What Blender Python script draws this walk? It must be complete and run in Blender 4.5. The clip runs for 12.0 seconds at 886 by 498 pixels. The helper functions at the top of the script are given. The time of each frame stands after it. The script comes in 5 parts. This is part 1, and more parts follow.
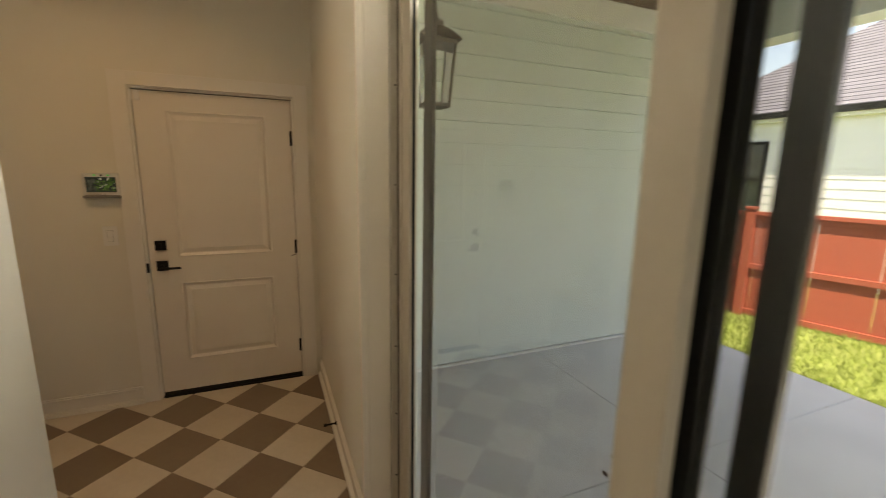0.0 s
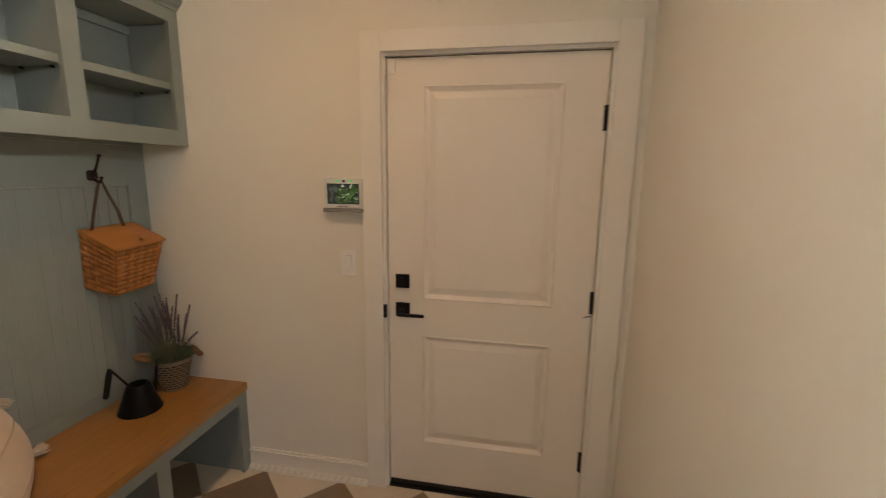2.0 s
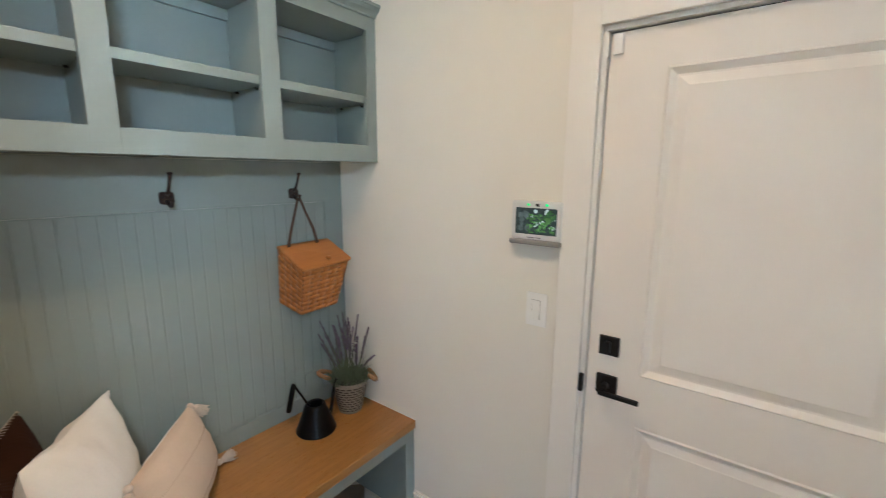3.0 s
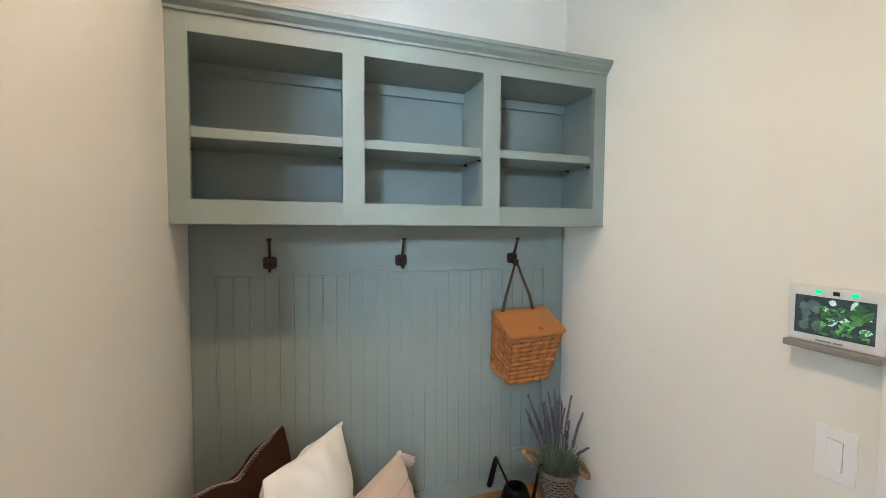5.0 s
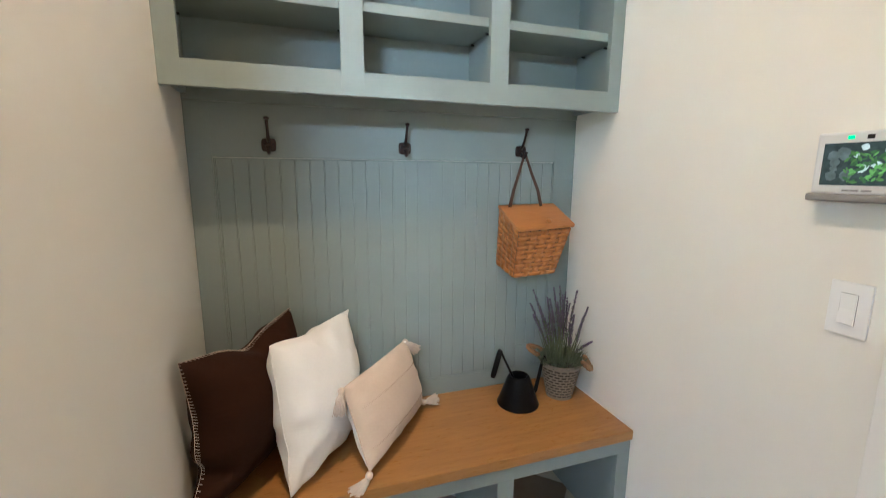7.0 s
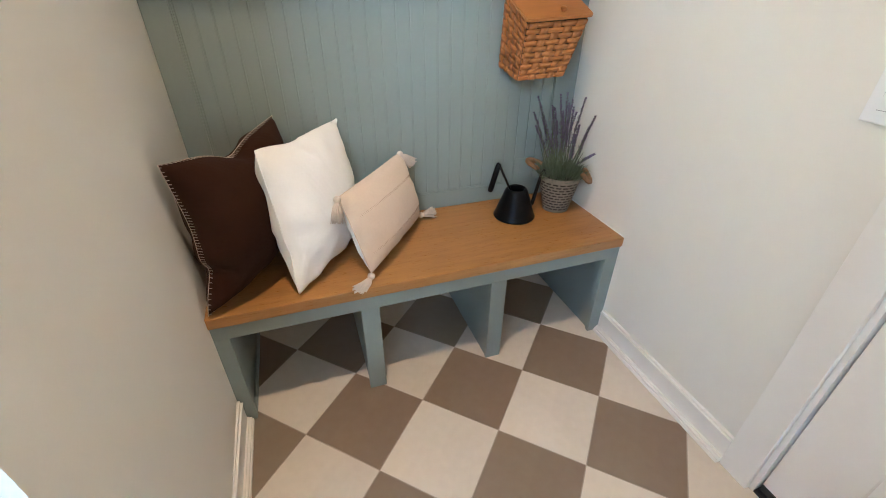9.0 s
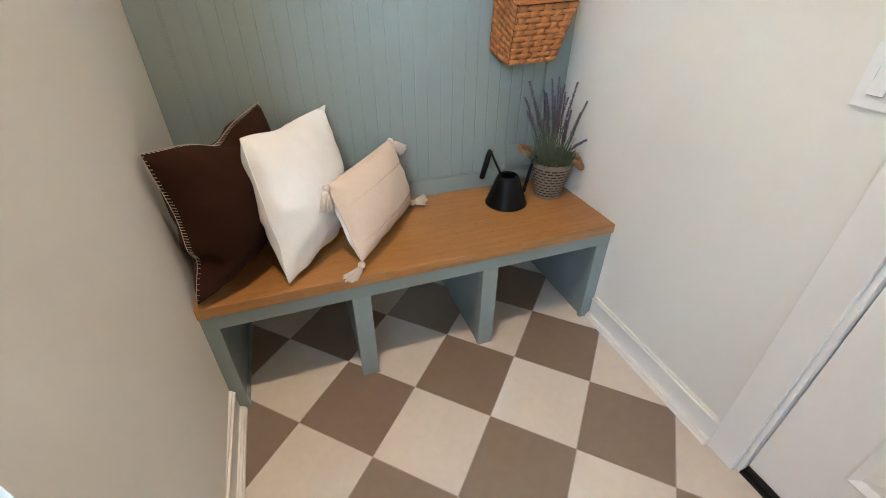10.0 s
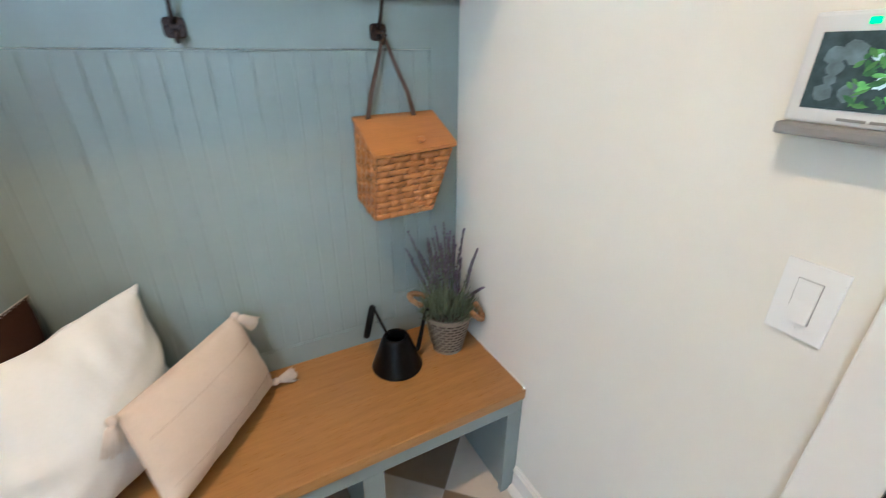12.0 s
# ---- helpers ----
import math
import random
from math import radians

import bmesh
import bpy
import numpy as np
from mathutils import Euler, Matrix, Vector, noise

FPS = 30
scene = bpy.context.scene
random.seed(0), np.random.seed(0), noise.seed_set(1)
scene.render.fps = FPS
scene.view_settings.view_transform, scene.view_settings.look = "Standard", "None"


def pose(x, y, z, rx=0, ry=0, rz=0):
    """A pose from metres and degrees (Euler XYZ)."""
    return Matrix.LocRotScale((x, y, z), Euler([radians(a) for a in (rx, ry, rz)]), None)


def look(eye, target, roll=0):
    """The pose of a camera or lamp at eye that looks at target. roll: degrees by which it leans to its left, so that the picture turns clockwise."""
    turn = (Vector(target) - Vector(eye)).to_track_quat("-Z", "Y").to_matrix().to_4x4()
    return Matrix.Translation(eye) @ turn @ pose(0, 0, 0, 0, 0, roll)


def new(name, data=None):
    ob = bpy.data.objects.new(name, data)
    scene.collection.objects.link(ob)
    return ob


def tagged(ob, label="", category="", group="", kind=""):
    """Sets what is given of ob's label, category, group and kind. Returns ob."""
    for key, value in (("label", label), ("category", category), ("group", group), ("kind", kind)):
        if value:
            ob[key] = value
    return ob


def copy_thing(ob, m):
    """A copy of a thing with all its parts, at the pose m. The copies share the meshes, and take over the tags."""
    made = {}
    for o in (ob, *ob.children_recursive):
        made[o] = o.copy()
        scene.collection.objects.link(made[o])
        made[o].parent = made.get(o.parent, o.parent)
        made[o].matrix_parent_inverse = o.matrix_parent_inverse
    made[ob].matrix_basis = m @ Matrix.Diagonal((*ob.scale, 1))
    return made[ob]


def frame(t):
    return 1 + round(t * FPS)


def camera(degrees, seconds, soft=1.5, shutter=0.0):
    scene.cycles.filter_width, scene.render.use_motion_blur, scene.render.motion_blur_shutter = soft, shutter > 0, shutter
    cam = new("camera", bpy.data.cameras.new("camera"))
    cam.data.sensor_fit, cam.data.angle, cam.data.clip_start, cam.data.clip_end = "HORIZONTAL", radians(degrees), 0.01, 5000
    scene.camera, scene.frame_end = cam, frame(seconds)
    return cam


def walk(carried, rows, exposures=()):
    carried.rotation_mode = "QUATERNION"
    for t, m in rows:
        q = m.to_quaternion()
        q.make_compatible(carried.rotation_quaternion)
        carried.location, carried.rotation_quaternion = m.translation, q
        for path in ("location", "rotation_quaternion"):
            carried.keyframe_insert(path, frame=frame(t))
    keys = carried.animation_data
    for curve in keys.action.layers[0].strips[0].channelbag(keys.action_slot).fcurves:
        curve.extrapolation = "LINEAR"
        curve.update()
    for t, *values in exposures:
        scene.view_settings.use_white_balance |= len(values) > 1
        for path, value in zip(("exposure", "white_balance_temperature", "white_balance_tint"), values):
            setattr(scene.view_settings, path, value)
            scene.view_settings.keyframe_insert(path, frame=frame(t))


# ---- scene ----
cam = camera(92.9, 12.0, soft=0.9, shutter=0.3)
EXPOSURES = [(0.0, 1.45, 9700, 17), (0.3, 1.6, 7200, 22), (0.5, 1.6, 6900, 23), (1.0, 1.62, 7000, 24), (1.5, 1.85, 8000, 24), (2.0, 2.2, 7700, 21), (2.6, 2.85, 5600, 11), (5.3, 3.26, 5350, 9), (6.5, 3.27, 5350, 9), (7.5, 3.57, 5300, 9), (10.0, 3.6, 5200, 9), (11.5, 3.6, 5150, 8), (12.0, 3.6, 5100, 8)]
PATH = [
    (0, (0.055, 0.051, 1.588), (0.814, 1.865, 1.222), 1.0),
    (0.5, (0.041, 0.4, 1.584), (0.463, 2.321, 1.218), 0.9),
    (1, (0.03, 0.738, 1.605), (0.21, 2.697, 1.239), 0.8),
    (1.5, (0.001, 1.115, 1.594), (-0.012, 3.081, 1.224), 0.7),
    (2, (-0.083, 1.447, 1.565), (-0.44, 3.383, 1.211), 0.7),
    (2.5, (-0.189, 1.728, 1.595), (-0.956, 3.54, 1.235), 0.5),
    (3, (-0.254, 1.895, 1.63), (-1.443, 3.463, 1.275), 0.4),
    (3.5, (-0.279, 1.988, 1.686), (-1.848, 3.193, 1.39), 0.2),
    (3.7, (-0.286, 2.004, 1.713), (-1.973, 3.043, 1.444), 0.3),
    (5.3, (-0.271, 2.089, 1.643), (-2.155, 2.754, 1.541), 0.4),
    (5.5, (-0.266, 2.091, 1.621), (-2.151, 2.752, 1.517), 0.4),
    (6, (-0.261, 2.092, 1.569), (-2.149, 2.739, 1.45), 0.4),
    (6.5, (-0.273, 2.085, 1.513), (-2.158, 2.725, 1.329), 0.4),
    (7, (-0.289, 2.108, 1.441), (-2.158, 2.727, 1.091), 0.4),
    (7.5, (-0.302, 2.102, 1.383), (-2.115, 2.713, 0.798), 0.3),
    (7.7, (-0.303, 2.111, 1.36), (-2.091, 2.704, 0.686), 0.3),
    (9.3, (-0.333, 2.117, 1.322), (-1.913, 2.671, 0.228), 0.2),
    (9.5, (-0.324, 2.123, 1.314), (-1.904, 2.676, 0.219), -0.0),
    (10, (-0.332, 2.132, 1.333), (-1.888, 2.697, 0.211), 0.3),
    (10.5, (-0.33, 2.16, 1.358), (-1.885, 2.725, 0.234), 0.1),
    (11, (-0.412, 2.204, 1.408), (-1.97, 2.787, 0.298), 0.2),
    (11.5, (-0.564, 2.298, 1.475), (-2.167, 2.969, 0.485), 0.7),
    (12, (-0.644, 2.519, 1.491), (-2.238, 3.374, 0.638), 0.2),
]

walk(cam, [(t, look(eye, target, roll)) for t, eye, target, roll in PATH], EXPOSURES)

# ---- world, sun and large lights ----
SUN_EL, SUN_AZ = 60.0, 200.0   # elevation; azimuth clockwise from +y, to where the sun stands
world = bpy.data.worlds.new("sky")
scene.world = world
world.use_nodes = True
wn = world.node_tree
sky = wn.nodes.new("ShaderNodeTexSky")
sky.sky_type = "NISHITA"
sky.sun_disc = False
sky.sun_elevation = radians(SUN_EL)
sky.sun_rotation = radians(SUN_AZ)
wn.links.new(sky.outputs["Color"], wn.nodes["Background"].inputs["Color"])
wn.nodes["Background"].inputs["Strength"].default_value = 0.15

sun_data = bpy.data.lights.new("sun", "SUN")
sun_data.energy, sun_data.angle, sun_data.color = 5.0, radians(0.5), (1.0, 0.96, 0.9)
sun = new("sun", sun_data)
sun_dir = Vector((math.sin(radians(SUN_AZ)) * math.cos(radians(SUN_EL)), math.cos(radians(SUN_AZ)) * math.cos(radians(SUN_EL)), math.sin(radians(SUN_EL))))
sun.matrix_world = look(sun_dir * 30, (0, 0, 0))

CEIL = 3.05


def downlight_lamp(x, y, watts):
    d = bpy.data.lights.new("downlight_lamp", "AREA")
    d.shape, d.size, d.energy, d.color, d.spread = "DISK", 0.11, watts, (1.0, 0.65, 0.36), radians(136)
    o = new("downlight_lamp", d)
    o.matrix_world = pose(x, y, CEIL - 0.012)


# the first is placed from the alcove's shadows; the second is added, unseen
DOWNLIGHTS = ((-0.80, 2.08, 1.8), (-0.15, -0.9, 0.2))
for lx, ly, lw in DOWNLIGHTS:
    downlight_lamp(lx, ly, lw)


def sky_fill(x, y0, y1, z0, z1, watts, spread, color):
    """An added area lamp that stands in for sky light through the sliding door's panes."""
    d = bpy.data.lights.new("sky_fill_lamp", "AREA")
    d.shape, d.size, d.size_y, d.energy, d.color = "RECTANGLE", y1 - y0, z1 - z0, watts, color
    d.spread = radians(spread)
    o = new("sky_fill_lamp", d)
    o.matrix_world = pose(x, (y0 + y1) / 2, (z0 + z1) / 2, 90, 0, 90)


# both are added and out of sight, to brighten the hall and the alcove
sky_fill(0.512, -0.78, 0.22, 0.15, 2.30, 1.25, 170, (0.79, 0.89, 1.0))
sky_fill(0.668, 0.90, 1.53, 2.17, 2.36, 5.4, 100, (0.74, 0.88, 1.0))

# ---- materials ----
def mat(name, color, rough=0.6, metal=0.0, vary=0.06, grain=40.0, stain=3.0, bump=0.1, depth=0.001, stretch=(1, 1, 1), spec=0.5, sheen=0.0, rand=0.0, coat=0.0, other=None):
    """A surface with tone variation at two scales (grain and stain), fine relief and uneven gloss."""
    m = bpy.data.materials.new(name)
    m.use_nodes = True
    n, l = m.node_tree.nodes, m.node_tree.links
    b = n["Principled BSDF"]
    tc = n.new("ShaderNodeTexCoord")
    mp = n.new("ShaderNodeMapping")
    mp.inputs["Scale"].default_value = stretch
    l.new(tc.outputs["Object"], mp.inputs["Vector"])
    big, fine = n.new("ShaderNodeTexNoise"), n.new("ShaderNodeTexNoise")
    big.inputs["Scale"].default_value, big.inputs["Detail"].default_value = stain, 4
    fine.inputs["Scale"].default_value, fine.inputs["Detail"].default_value = grain, 6
    for t in (big, fine):
        l.new(mp.outputs["Vector"], t.inputs["Vector"])
    mix = n.new("ShaderNodeMath")
    mix.operation = "MULTIPLY_ADD"
    l.new(big.outputs["Fac"], mix.inputs[0])
    mix.inputs[1].default_value = 0.6
    sc = n.new("ShaderNodeMath")
    sc.operation = "MULTIPLY"
    sc.inputs[1].default_value = 0.4
    l.new(fine.outputs["Fac"], sc.inputs[0])
    l.new(sc.outputs[0], mix.inputs[2])
    last = mix.outputs[0]
    if rand:
        oi = n.new("ShaderNodeObjectInfo")
        ad = n.new("ShaderNodeMath")
        ad.operation = "MULTIPLY_ADD"
        ad.inputs[1].default_value = rand
        l.new(oi.outputs["Random"], ad.inputs[0])
        l.new(last, ad.inputs[2])
        last = ad.outputs[0]
    r = n.new("ShaderNodeValToRGB")
    r.color_ramp.elements[0].position, r.color_ramp.elements[1].position = 0.25, 0.75 + rand
    r.color_ramp.elements[0].color = (*[c * (1 - vary) for c in color], 1)
    r.color_ramp.elements[1].color = (*[min(1, c * (1 + vary)) for c in other or color], 1)
    l.new(last, r.inputs["Fac"])
    l.new(r.outputs["Color"], b.inputs["Base Color"])
    rr = n.new("ShaderNodeMapRange")
    rr.inputs["To Min"].default_value, rr.inputs["To Max"].default_value = max(0.02, rough - 0.08), min(1, rough + 0.08)
    l.new(fine.outputs["Fac"], rr.inputs["Value"])
    l.new(rr.outputs["Result"], b.inputs["Roughness"])
    b.inputs["Metallic"].default_value = metal
    b.inputs["Specular IOR Level"].default_value = spec
    b.inputs["Sheen Weight"].default_value = sheen
    b.inputs["Coat Weight"].default_value = coat
    if bump:
        bp = n.new("ShaderNodeBump")
        bp.inputs["Strength"].default_value, bp.inputs["Distance"].default_value = bump, depth
        l.new(fine.outputs["Fac"], bp.inputs["Height"])
        l.new(bp.outputs["Normal"], b.inputs["Normal"])
    return m


def glass_mat(name, tint=(0.95, 0.98, 0.97)):
    m = bpy.data.materials.new(name)
    m.use_nodes = True
    b = m.node_tree.nodes["Principled BSDF"]
    b.inputs["Base Color"].default_value = (*tint, 1)
    b.inputs["Transmission Weight"].default_value = 1
    b.inputs["Roughness"].default_value = 0.0
    b.inputs["IOR"].default_value = 1.25
    return m


def glow_mat(name, color, strength):
    m = bpy.data.materials.new(name)
    m.use_nodes = True
    b = m.node_tree.nodes["Principled BSDF"]
    b.inputs["Base Color"].default_value = (*color, 1)
    b.inputs["Emission Color"].default_value = (*color, 1)
    b.inputs["Emission Strength"].default_value = strength
    return m


def weave_mat(name, color, scale=700.0, vary=0.12, rough=0.9, bump=0.5, sheen=0.2):
    """Cloth: two crossed thread waves over a soft mottle."""
    m = mat(name, color, rough, vary=vary, grain=120, stain=8, bump=0, sheen=sheen, spec=0.2)
    n, l = m.node_tree.nodes, m.node_tree.links
    tc = n.new("ShaderNodeTexCoord")
    ws = []
    for axis in ("X", "Z"):
        w = n.new("ShaderNodeTexWave")
        w.bands_direction = axis
        w.inputs["Scale"].default_value, w.inputs["Distortion"].default_value = scale / 20, 1.5
        l.new(tc.outputs["Object"], w.inputs["Vector"])
        ws.append(w)
    mx = n.new("ShaderNodeMath")
    mx.operation = "MAXIMUM"
    l.new(ws[0].outputs["Fac"], mx.inputs[0])
    l.new(ws[1].outputs["Fac"], mx.inputs[1])
    bp = n.new("ShaderNodeBump")
    bp.inputs["Strength"].default_value, bp.inputs["Distance"].default_value = bump, 0.0006
    l.new(mx.outputs[0], bp.inputs["Height"])
    l.new(bp.outputs["Normal"], n["Principled BSDF"].inputs["Normal"])
    return m


WALL = mat("wall_paint", (0.765, 0.742, 0.668), 0.75, vary=0.02, grain=250, stain=1.5, bump=0.25, depth=0.0006)
TRIM = mat("trim_paint", (0.80, 0.78, 0.73), 0.4, vary=0.015, grain=60, stain=2, bump=0.06)
DOORP = mat("door_paint", (0.80, 0.76, 0.70), 0.42, vary=0.015, grain=80, stain=2, bump=0.05)
CEILP = mat("ceiling_paint", (0.80, 0.79, 0.76), 0.8, vary=0.02, grain=200, bump=0.2)
SAGE = mat("sage_paint", (0.234, 0.275, 0.258), 0.42, spec=0.45, vary=0.04, grain=90, stain=4, bump=0.06, depth=0.0005)
OAK = mat("oak", (0.345, 0.166, 0.045), 0.30, vary=0.22, grain=30, stain=5, bump=0.1, stretch=(12, 0.9, 12), coat=0.15)
TILE_L = mat("tile_cream", (0.60, 0.535, 0.450), 0.36, vary=0.09, grain=30, stain=3, bump=0.04, rand=0.3, other=(0.66, 0.605, 0.525))
TILE_D = mat("tile_taupe", (0.225, 0.150, 0.098), 0.36, vary=0.14, grain=24, stain=3, bump=0.04, rand=0.45, other=(0.218, 0.174, 0.125))
GROUT = mat("grout", (0.40, 0.345, 0.285), 0.9, vary=0.1, grain=200, stain=6, bump=0.4)
BLACK = mat("black_metal", (0.006, 0.006, 0.007), 0.5, spec=0.3, metal=0.0, vary=0.2, grain=80, bump=0.05)
BLACKFRAME = mat("black_frame", (0.010, 0.010, 0.010), 0.42, spec=0.22, vary=0.15, grain=60, bump=0.05)
BRONZE = mat("oiled_bronze", (0.035, 0.022, 0.018), 0.45, metal=0.6, vary=0.3, grain=120, stain=30, bump=0.15)
RUBBER = mat("black_rubber", (0.015, 0.015, 0.015), 0.8, vary=0.2, bump=0.1)
VINYL = mat("beige_vinyl", (0.50, 0.44, 0.36), 0.45, vary=0.03, grain=60, bump=0.04)
STRIP = mat("brown_strip", (0.16, 0.125, 0.10), 0.6, vary=0.1, bump=0.05)
PLATE = mat("white_plastic", (0.80, 0.80, 0.78), 0.35, vary=0.01, grain=60, bump=0.02)
SIDING = mat("siding_paint", (0.62, 0.71, 0.68), 0.6, vary=0.05, grain=35, stain=3, bump=0.25, depth=0.0015, stretch=(0.6, 4, 4))
HOUSEWHITE = mat("house_siding_paint", (0.74, 0.77, 0.77), 0.65, vary=0.05, grain=40, bump=0.1)
# trim paint of the opening, with the warm room light put into its colour
REVEAL = mat("warm_lit_lining", (0.80, 0.71, 0.60), 0.45, vary=0.02, grain=60, stain=2, bump=0.06)
EXTWHITE = mat("exterior_white", (0.74, 0.76, 0.73), 0.6, vary=0.04, grain=40, bump=0.1)
CONCRETE = mat("concrete", (0.70, 0.715, 0.71), 0.75, vary=0.12, grain=120, stain=2.2, bump=0.2)
GRASS = mat("lawn_ground", (0.17, 0.22, 0.055), 0.9, vary=0.4, grain=14, stain=1.5, bump=0.8, depth=0.01)
BLADE = mat("grass_blade", (0.18, 0.25, 0.05), 0.7, vary=0.35, grain=3, stain=0.9, bump=0)
FENCE = mat("fence_stain", (0.27, 0.062, 0.036), 0.7, vary=0.14, grain=30, stain=4, bump=0.3, stretch=(5, 5, 0.8), rand=0.2)
SHINGLE = mat("roof_shingle", (0.125, 0.132, 0.165), 0.9, vary=0.3, grain=30, stain=4, bump=0.4, rand=0.3)
CEDAR = mat("stained_wood_ceiling", (0.11, 0.055, 0.028), 0.5, vary=0.25, grain=20, stain=4, stretch=(1, 10, 10), bump=0.1)
GLASS = glass_mat("window_glass")


def screen_mat(name, cover):
    """Insect mesh too fine to see thread by thread: part dark thread, part open."""
    m = bpy.data.materials.new(name)
    m.use_nodes = True
    n, l = m.node_tree.nodes, m.node_tree.links
    n["Principled BSDF"].inputs["Base Color"].default_value = (0.05, 0.055, 0.06, 1)
    tr, mx = n.new("ShaderNodeBsdfTransparent"), n.new("ShaderNodeMixShader")
    mx.inputs["Fac"].default_value = cover
    l.new(tr.outputs[0], mx.inputs[1])
    l.new(n["Principled BSDF"].outputs[0], mx.inputs[2])
    l.new(mx.outputs[0], n["Material Output"].inputs["Surface"])
    return m


SCREEN = screen_mat("insect_mesh", 0.22)
DARKGLASS = mat("dark_glass", (0.03, 0.04, 0.045), 0.08, vary=0.1, bump=0)


# ---- builders ----
def box_bm(bm, x0, x1, y0, y1, z0, z1, bevel=0.0):
    sub = bmesh.new()
    bmesh.ops.create_cube(sub, size=1)
    for v in sub.verts:
        v.co = Vector(((x0 + x1) / 2 + v.co.x * (x1 - x0), (y0 + y1) / 2 + v.co.y * (y1 - y0), (z0 + z1) / 2 + v.co.z * (z1 - z0)))
    if bevel:
        bmesh.ops.bevel(sub, geom=list(sub.edges), offset=bevel, segments=2, affect="EDGES", profile=0.6)
    join_bm(bm, sub)
    sub.free()
    return bm


def join_bm(bm, sub, m=None):
    vs = {}
    for v in sub.verts:
        vs[v] = bm.verts.new(m @ v.co if m else v.co)
    for f in sub.faces:
        try:
            nf = bm.faces.new([vs[v] for v in f.verts])
            nf.smooth = f.smooth
            nf.material_index = f.material_index
        except ValueError:
            pass
    return bm


def smooth(bm, on=True):
    for f in bm.faces:
        f.smooth = on
    return bm


def tube_bm(bm, pts, radii, seg=10, cap=True, flat=1.0, up=None):
    """A round (or flattened) tube along points."""
    pts = [Vector(p) for p in pts]
    if not hasattr(radii, "__len__"):
        radii = [radii] * len(pts)
    rings, prev = [], None
    for i, p in enumerate(pts):
        d = (pts[min(i + 1, len(pts) - 1)] - pts[max(i - 1, 0)]).normalized()
        if prev is None:
            prev = Vector(up) if up else (Vector((0, 0, 1)) if abs(d.z) < 0.9 else Vector((1, 0, 0)))
        side = d.cross(prev).normalized()
        upv = side.cross(d).normalized()
        prev = upv
        rings.append([bm.verts.new(p + (side * math.cos(a) + upv * math.sin(a) * flat) * radii[i]) for a in (2 * math.pi * k / seg for k in range(seg))])
    for a, b in zip(rings, rings[1:]):
        for k in range(seg):
            f = bm.faces.new((a[k], a[(k + 1) % seg], b[(k + 1) % seg], b[k]))
            f.smooth = True
    if cap:
        bm.faces.new(rings[0][::-1])
        bm.faces.new(rings[-1])
    return bm


def lathe_bm(bm, profile, centre, seg=32, cap=True):
    """A body turned round a vertical axis; profile: (radius, z) from bottom to top."""
    c = Vector(centre)
    rings = [[bm.verts.new(c + Vector((r * math.cos(a), r * math.sin(a), z))) for a in (2 * math.pi * k / seg for k in range(seg))] for r, z in profile]
    for a, b in zip(rings, rings[1:]):
        for k in range(seg):
            f = bm.faces.new((a[k], a[(k + 1) % seg], b[(k + 1) % seg], b[k]))
            f.smooth = True
    if cap:
        bm.faces.new(rings[0][::-1])
        bm.faces.new(rings[-1])
    return bm


def mesh_of(name, bm, material):
    bmesh.ops.recalc_face_normals(bm, faces=list(bm.faces))
    me = bpy.data.meshes.new(name)
    bm.to_mesh(me)
    bm.free()
    for m in material if isinstance(material, (list, tuple)) else (material,):
        me.materials.append(m)
    return me


def thing(name, at, label, category, group="", kind=""):
    o = new(name)
    o.location = at
    o.empty_display_size = 0.05
    return tagged(o, label, category, group, kind)


def base_of(o):
    p = Vector((0, 0, 0))
    while o:
        p += o.location
        o = o.parent
    return p


def part(name, bm, material, parent=None, label="", origin=None):
    """One mesh, given in world coordinates, under a thing or a part."""
    ref = base_of(parent)
    o0 = Vector(origin) if origin else ref
    bmesh.ops.translate(bm, verts=list(bm.verts), vec=-o0)
    ob = new(name, mesh_of(name, bm, material))
    ob.parent = parent
    ob.location = o0 - ref
    if label:
        tagged(ob, label)
    return ob


def box(name, ext, material, parent=None, bevel=0.0, label=""):
    return part(name, box_bm(bmesh.new(), *ext, bevel), material, parent, label)


def solid(name, boxes, material, label, category="wall", bevel=0.0):
    """A piece of the setting, of one or several joined boxes."""
    bm = bmesh.new()
    for e in boxes:
        box_bm(bm, *e, bevel)
    return tagged(part(name, bm, material), label, category, kind="structure")


# ---- large structure ----
XW, XE, YN, YS, XH = -1.92, 0.385, 3.26, 1.744, -0.692   # alcove back, east wall, door wall, alcove's side wall, hall wall
DX0, DX1, DZ = -0.68, 0.24, 2.05                        # doorway
SY0, SY1, SZ = -0.85, 1.69, 2.44                        # sliding door's opening in the east wall
YB = -3.2

solid("floor", [(XW - 0.14, XE + 0.12, YB - 0.1, YN + 0.14, -0.2, -0.0015)], GROUT, "beige grouted floor slab under checkerboard tiles", "floor")
solid("ceiling", [(XW - 0.14, XE + 0.28, YB - 0.14, YN + 0.14, CEIL, CEIL + 0.12)], CEILP, "plain white painted ceiling", "ceiling")
solid("wall_north", [(XW - 0.14, DX0 - 0.02, YN, YN + 0.14, -0.2, CEIL), (DX1 + 0.02, XE + 0.28, YN, YN + 0.14, -0.2, CEIL), (DX0 - 0.02, DX1 + 0.02, YN, YN + 0.14, DZ + 0.02, CEIL)], WALL, "cream painted wall round the white door")
solid("wall_west", [(XW - 0.14, XW - 0.014, YS - 0.14, YN, -0.2, CEIL)], WALL, "cream painted wall behind the bench")
YC = 1.783                                              # the alcove's side wall runs a little out of square to here
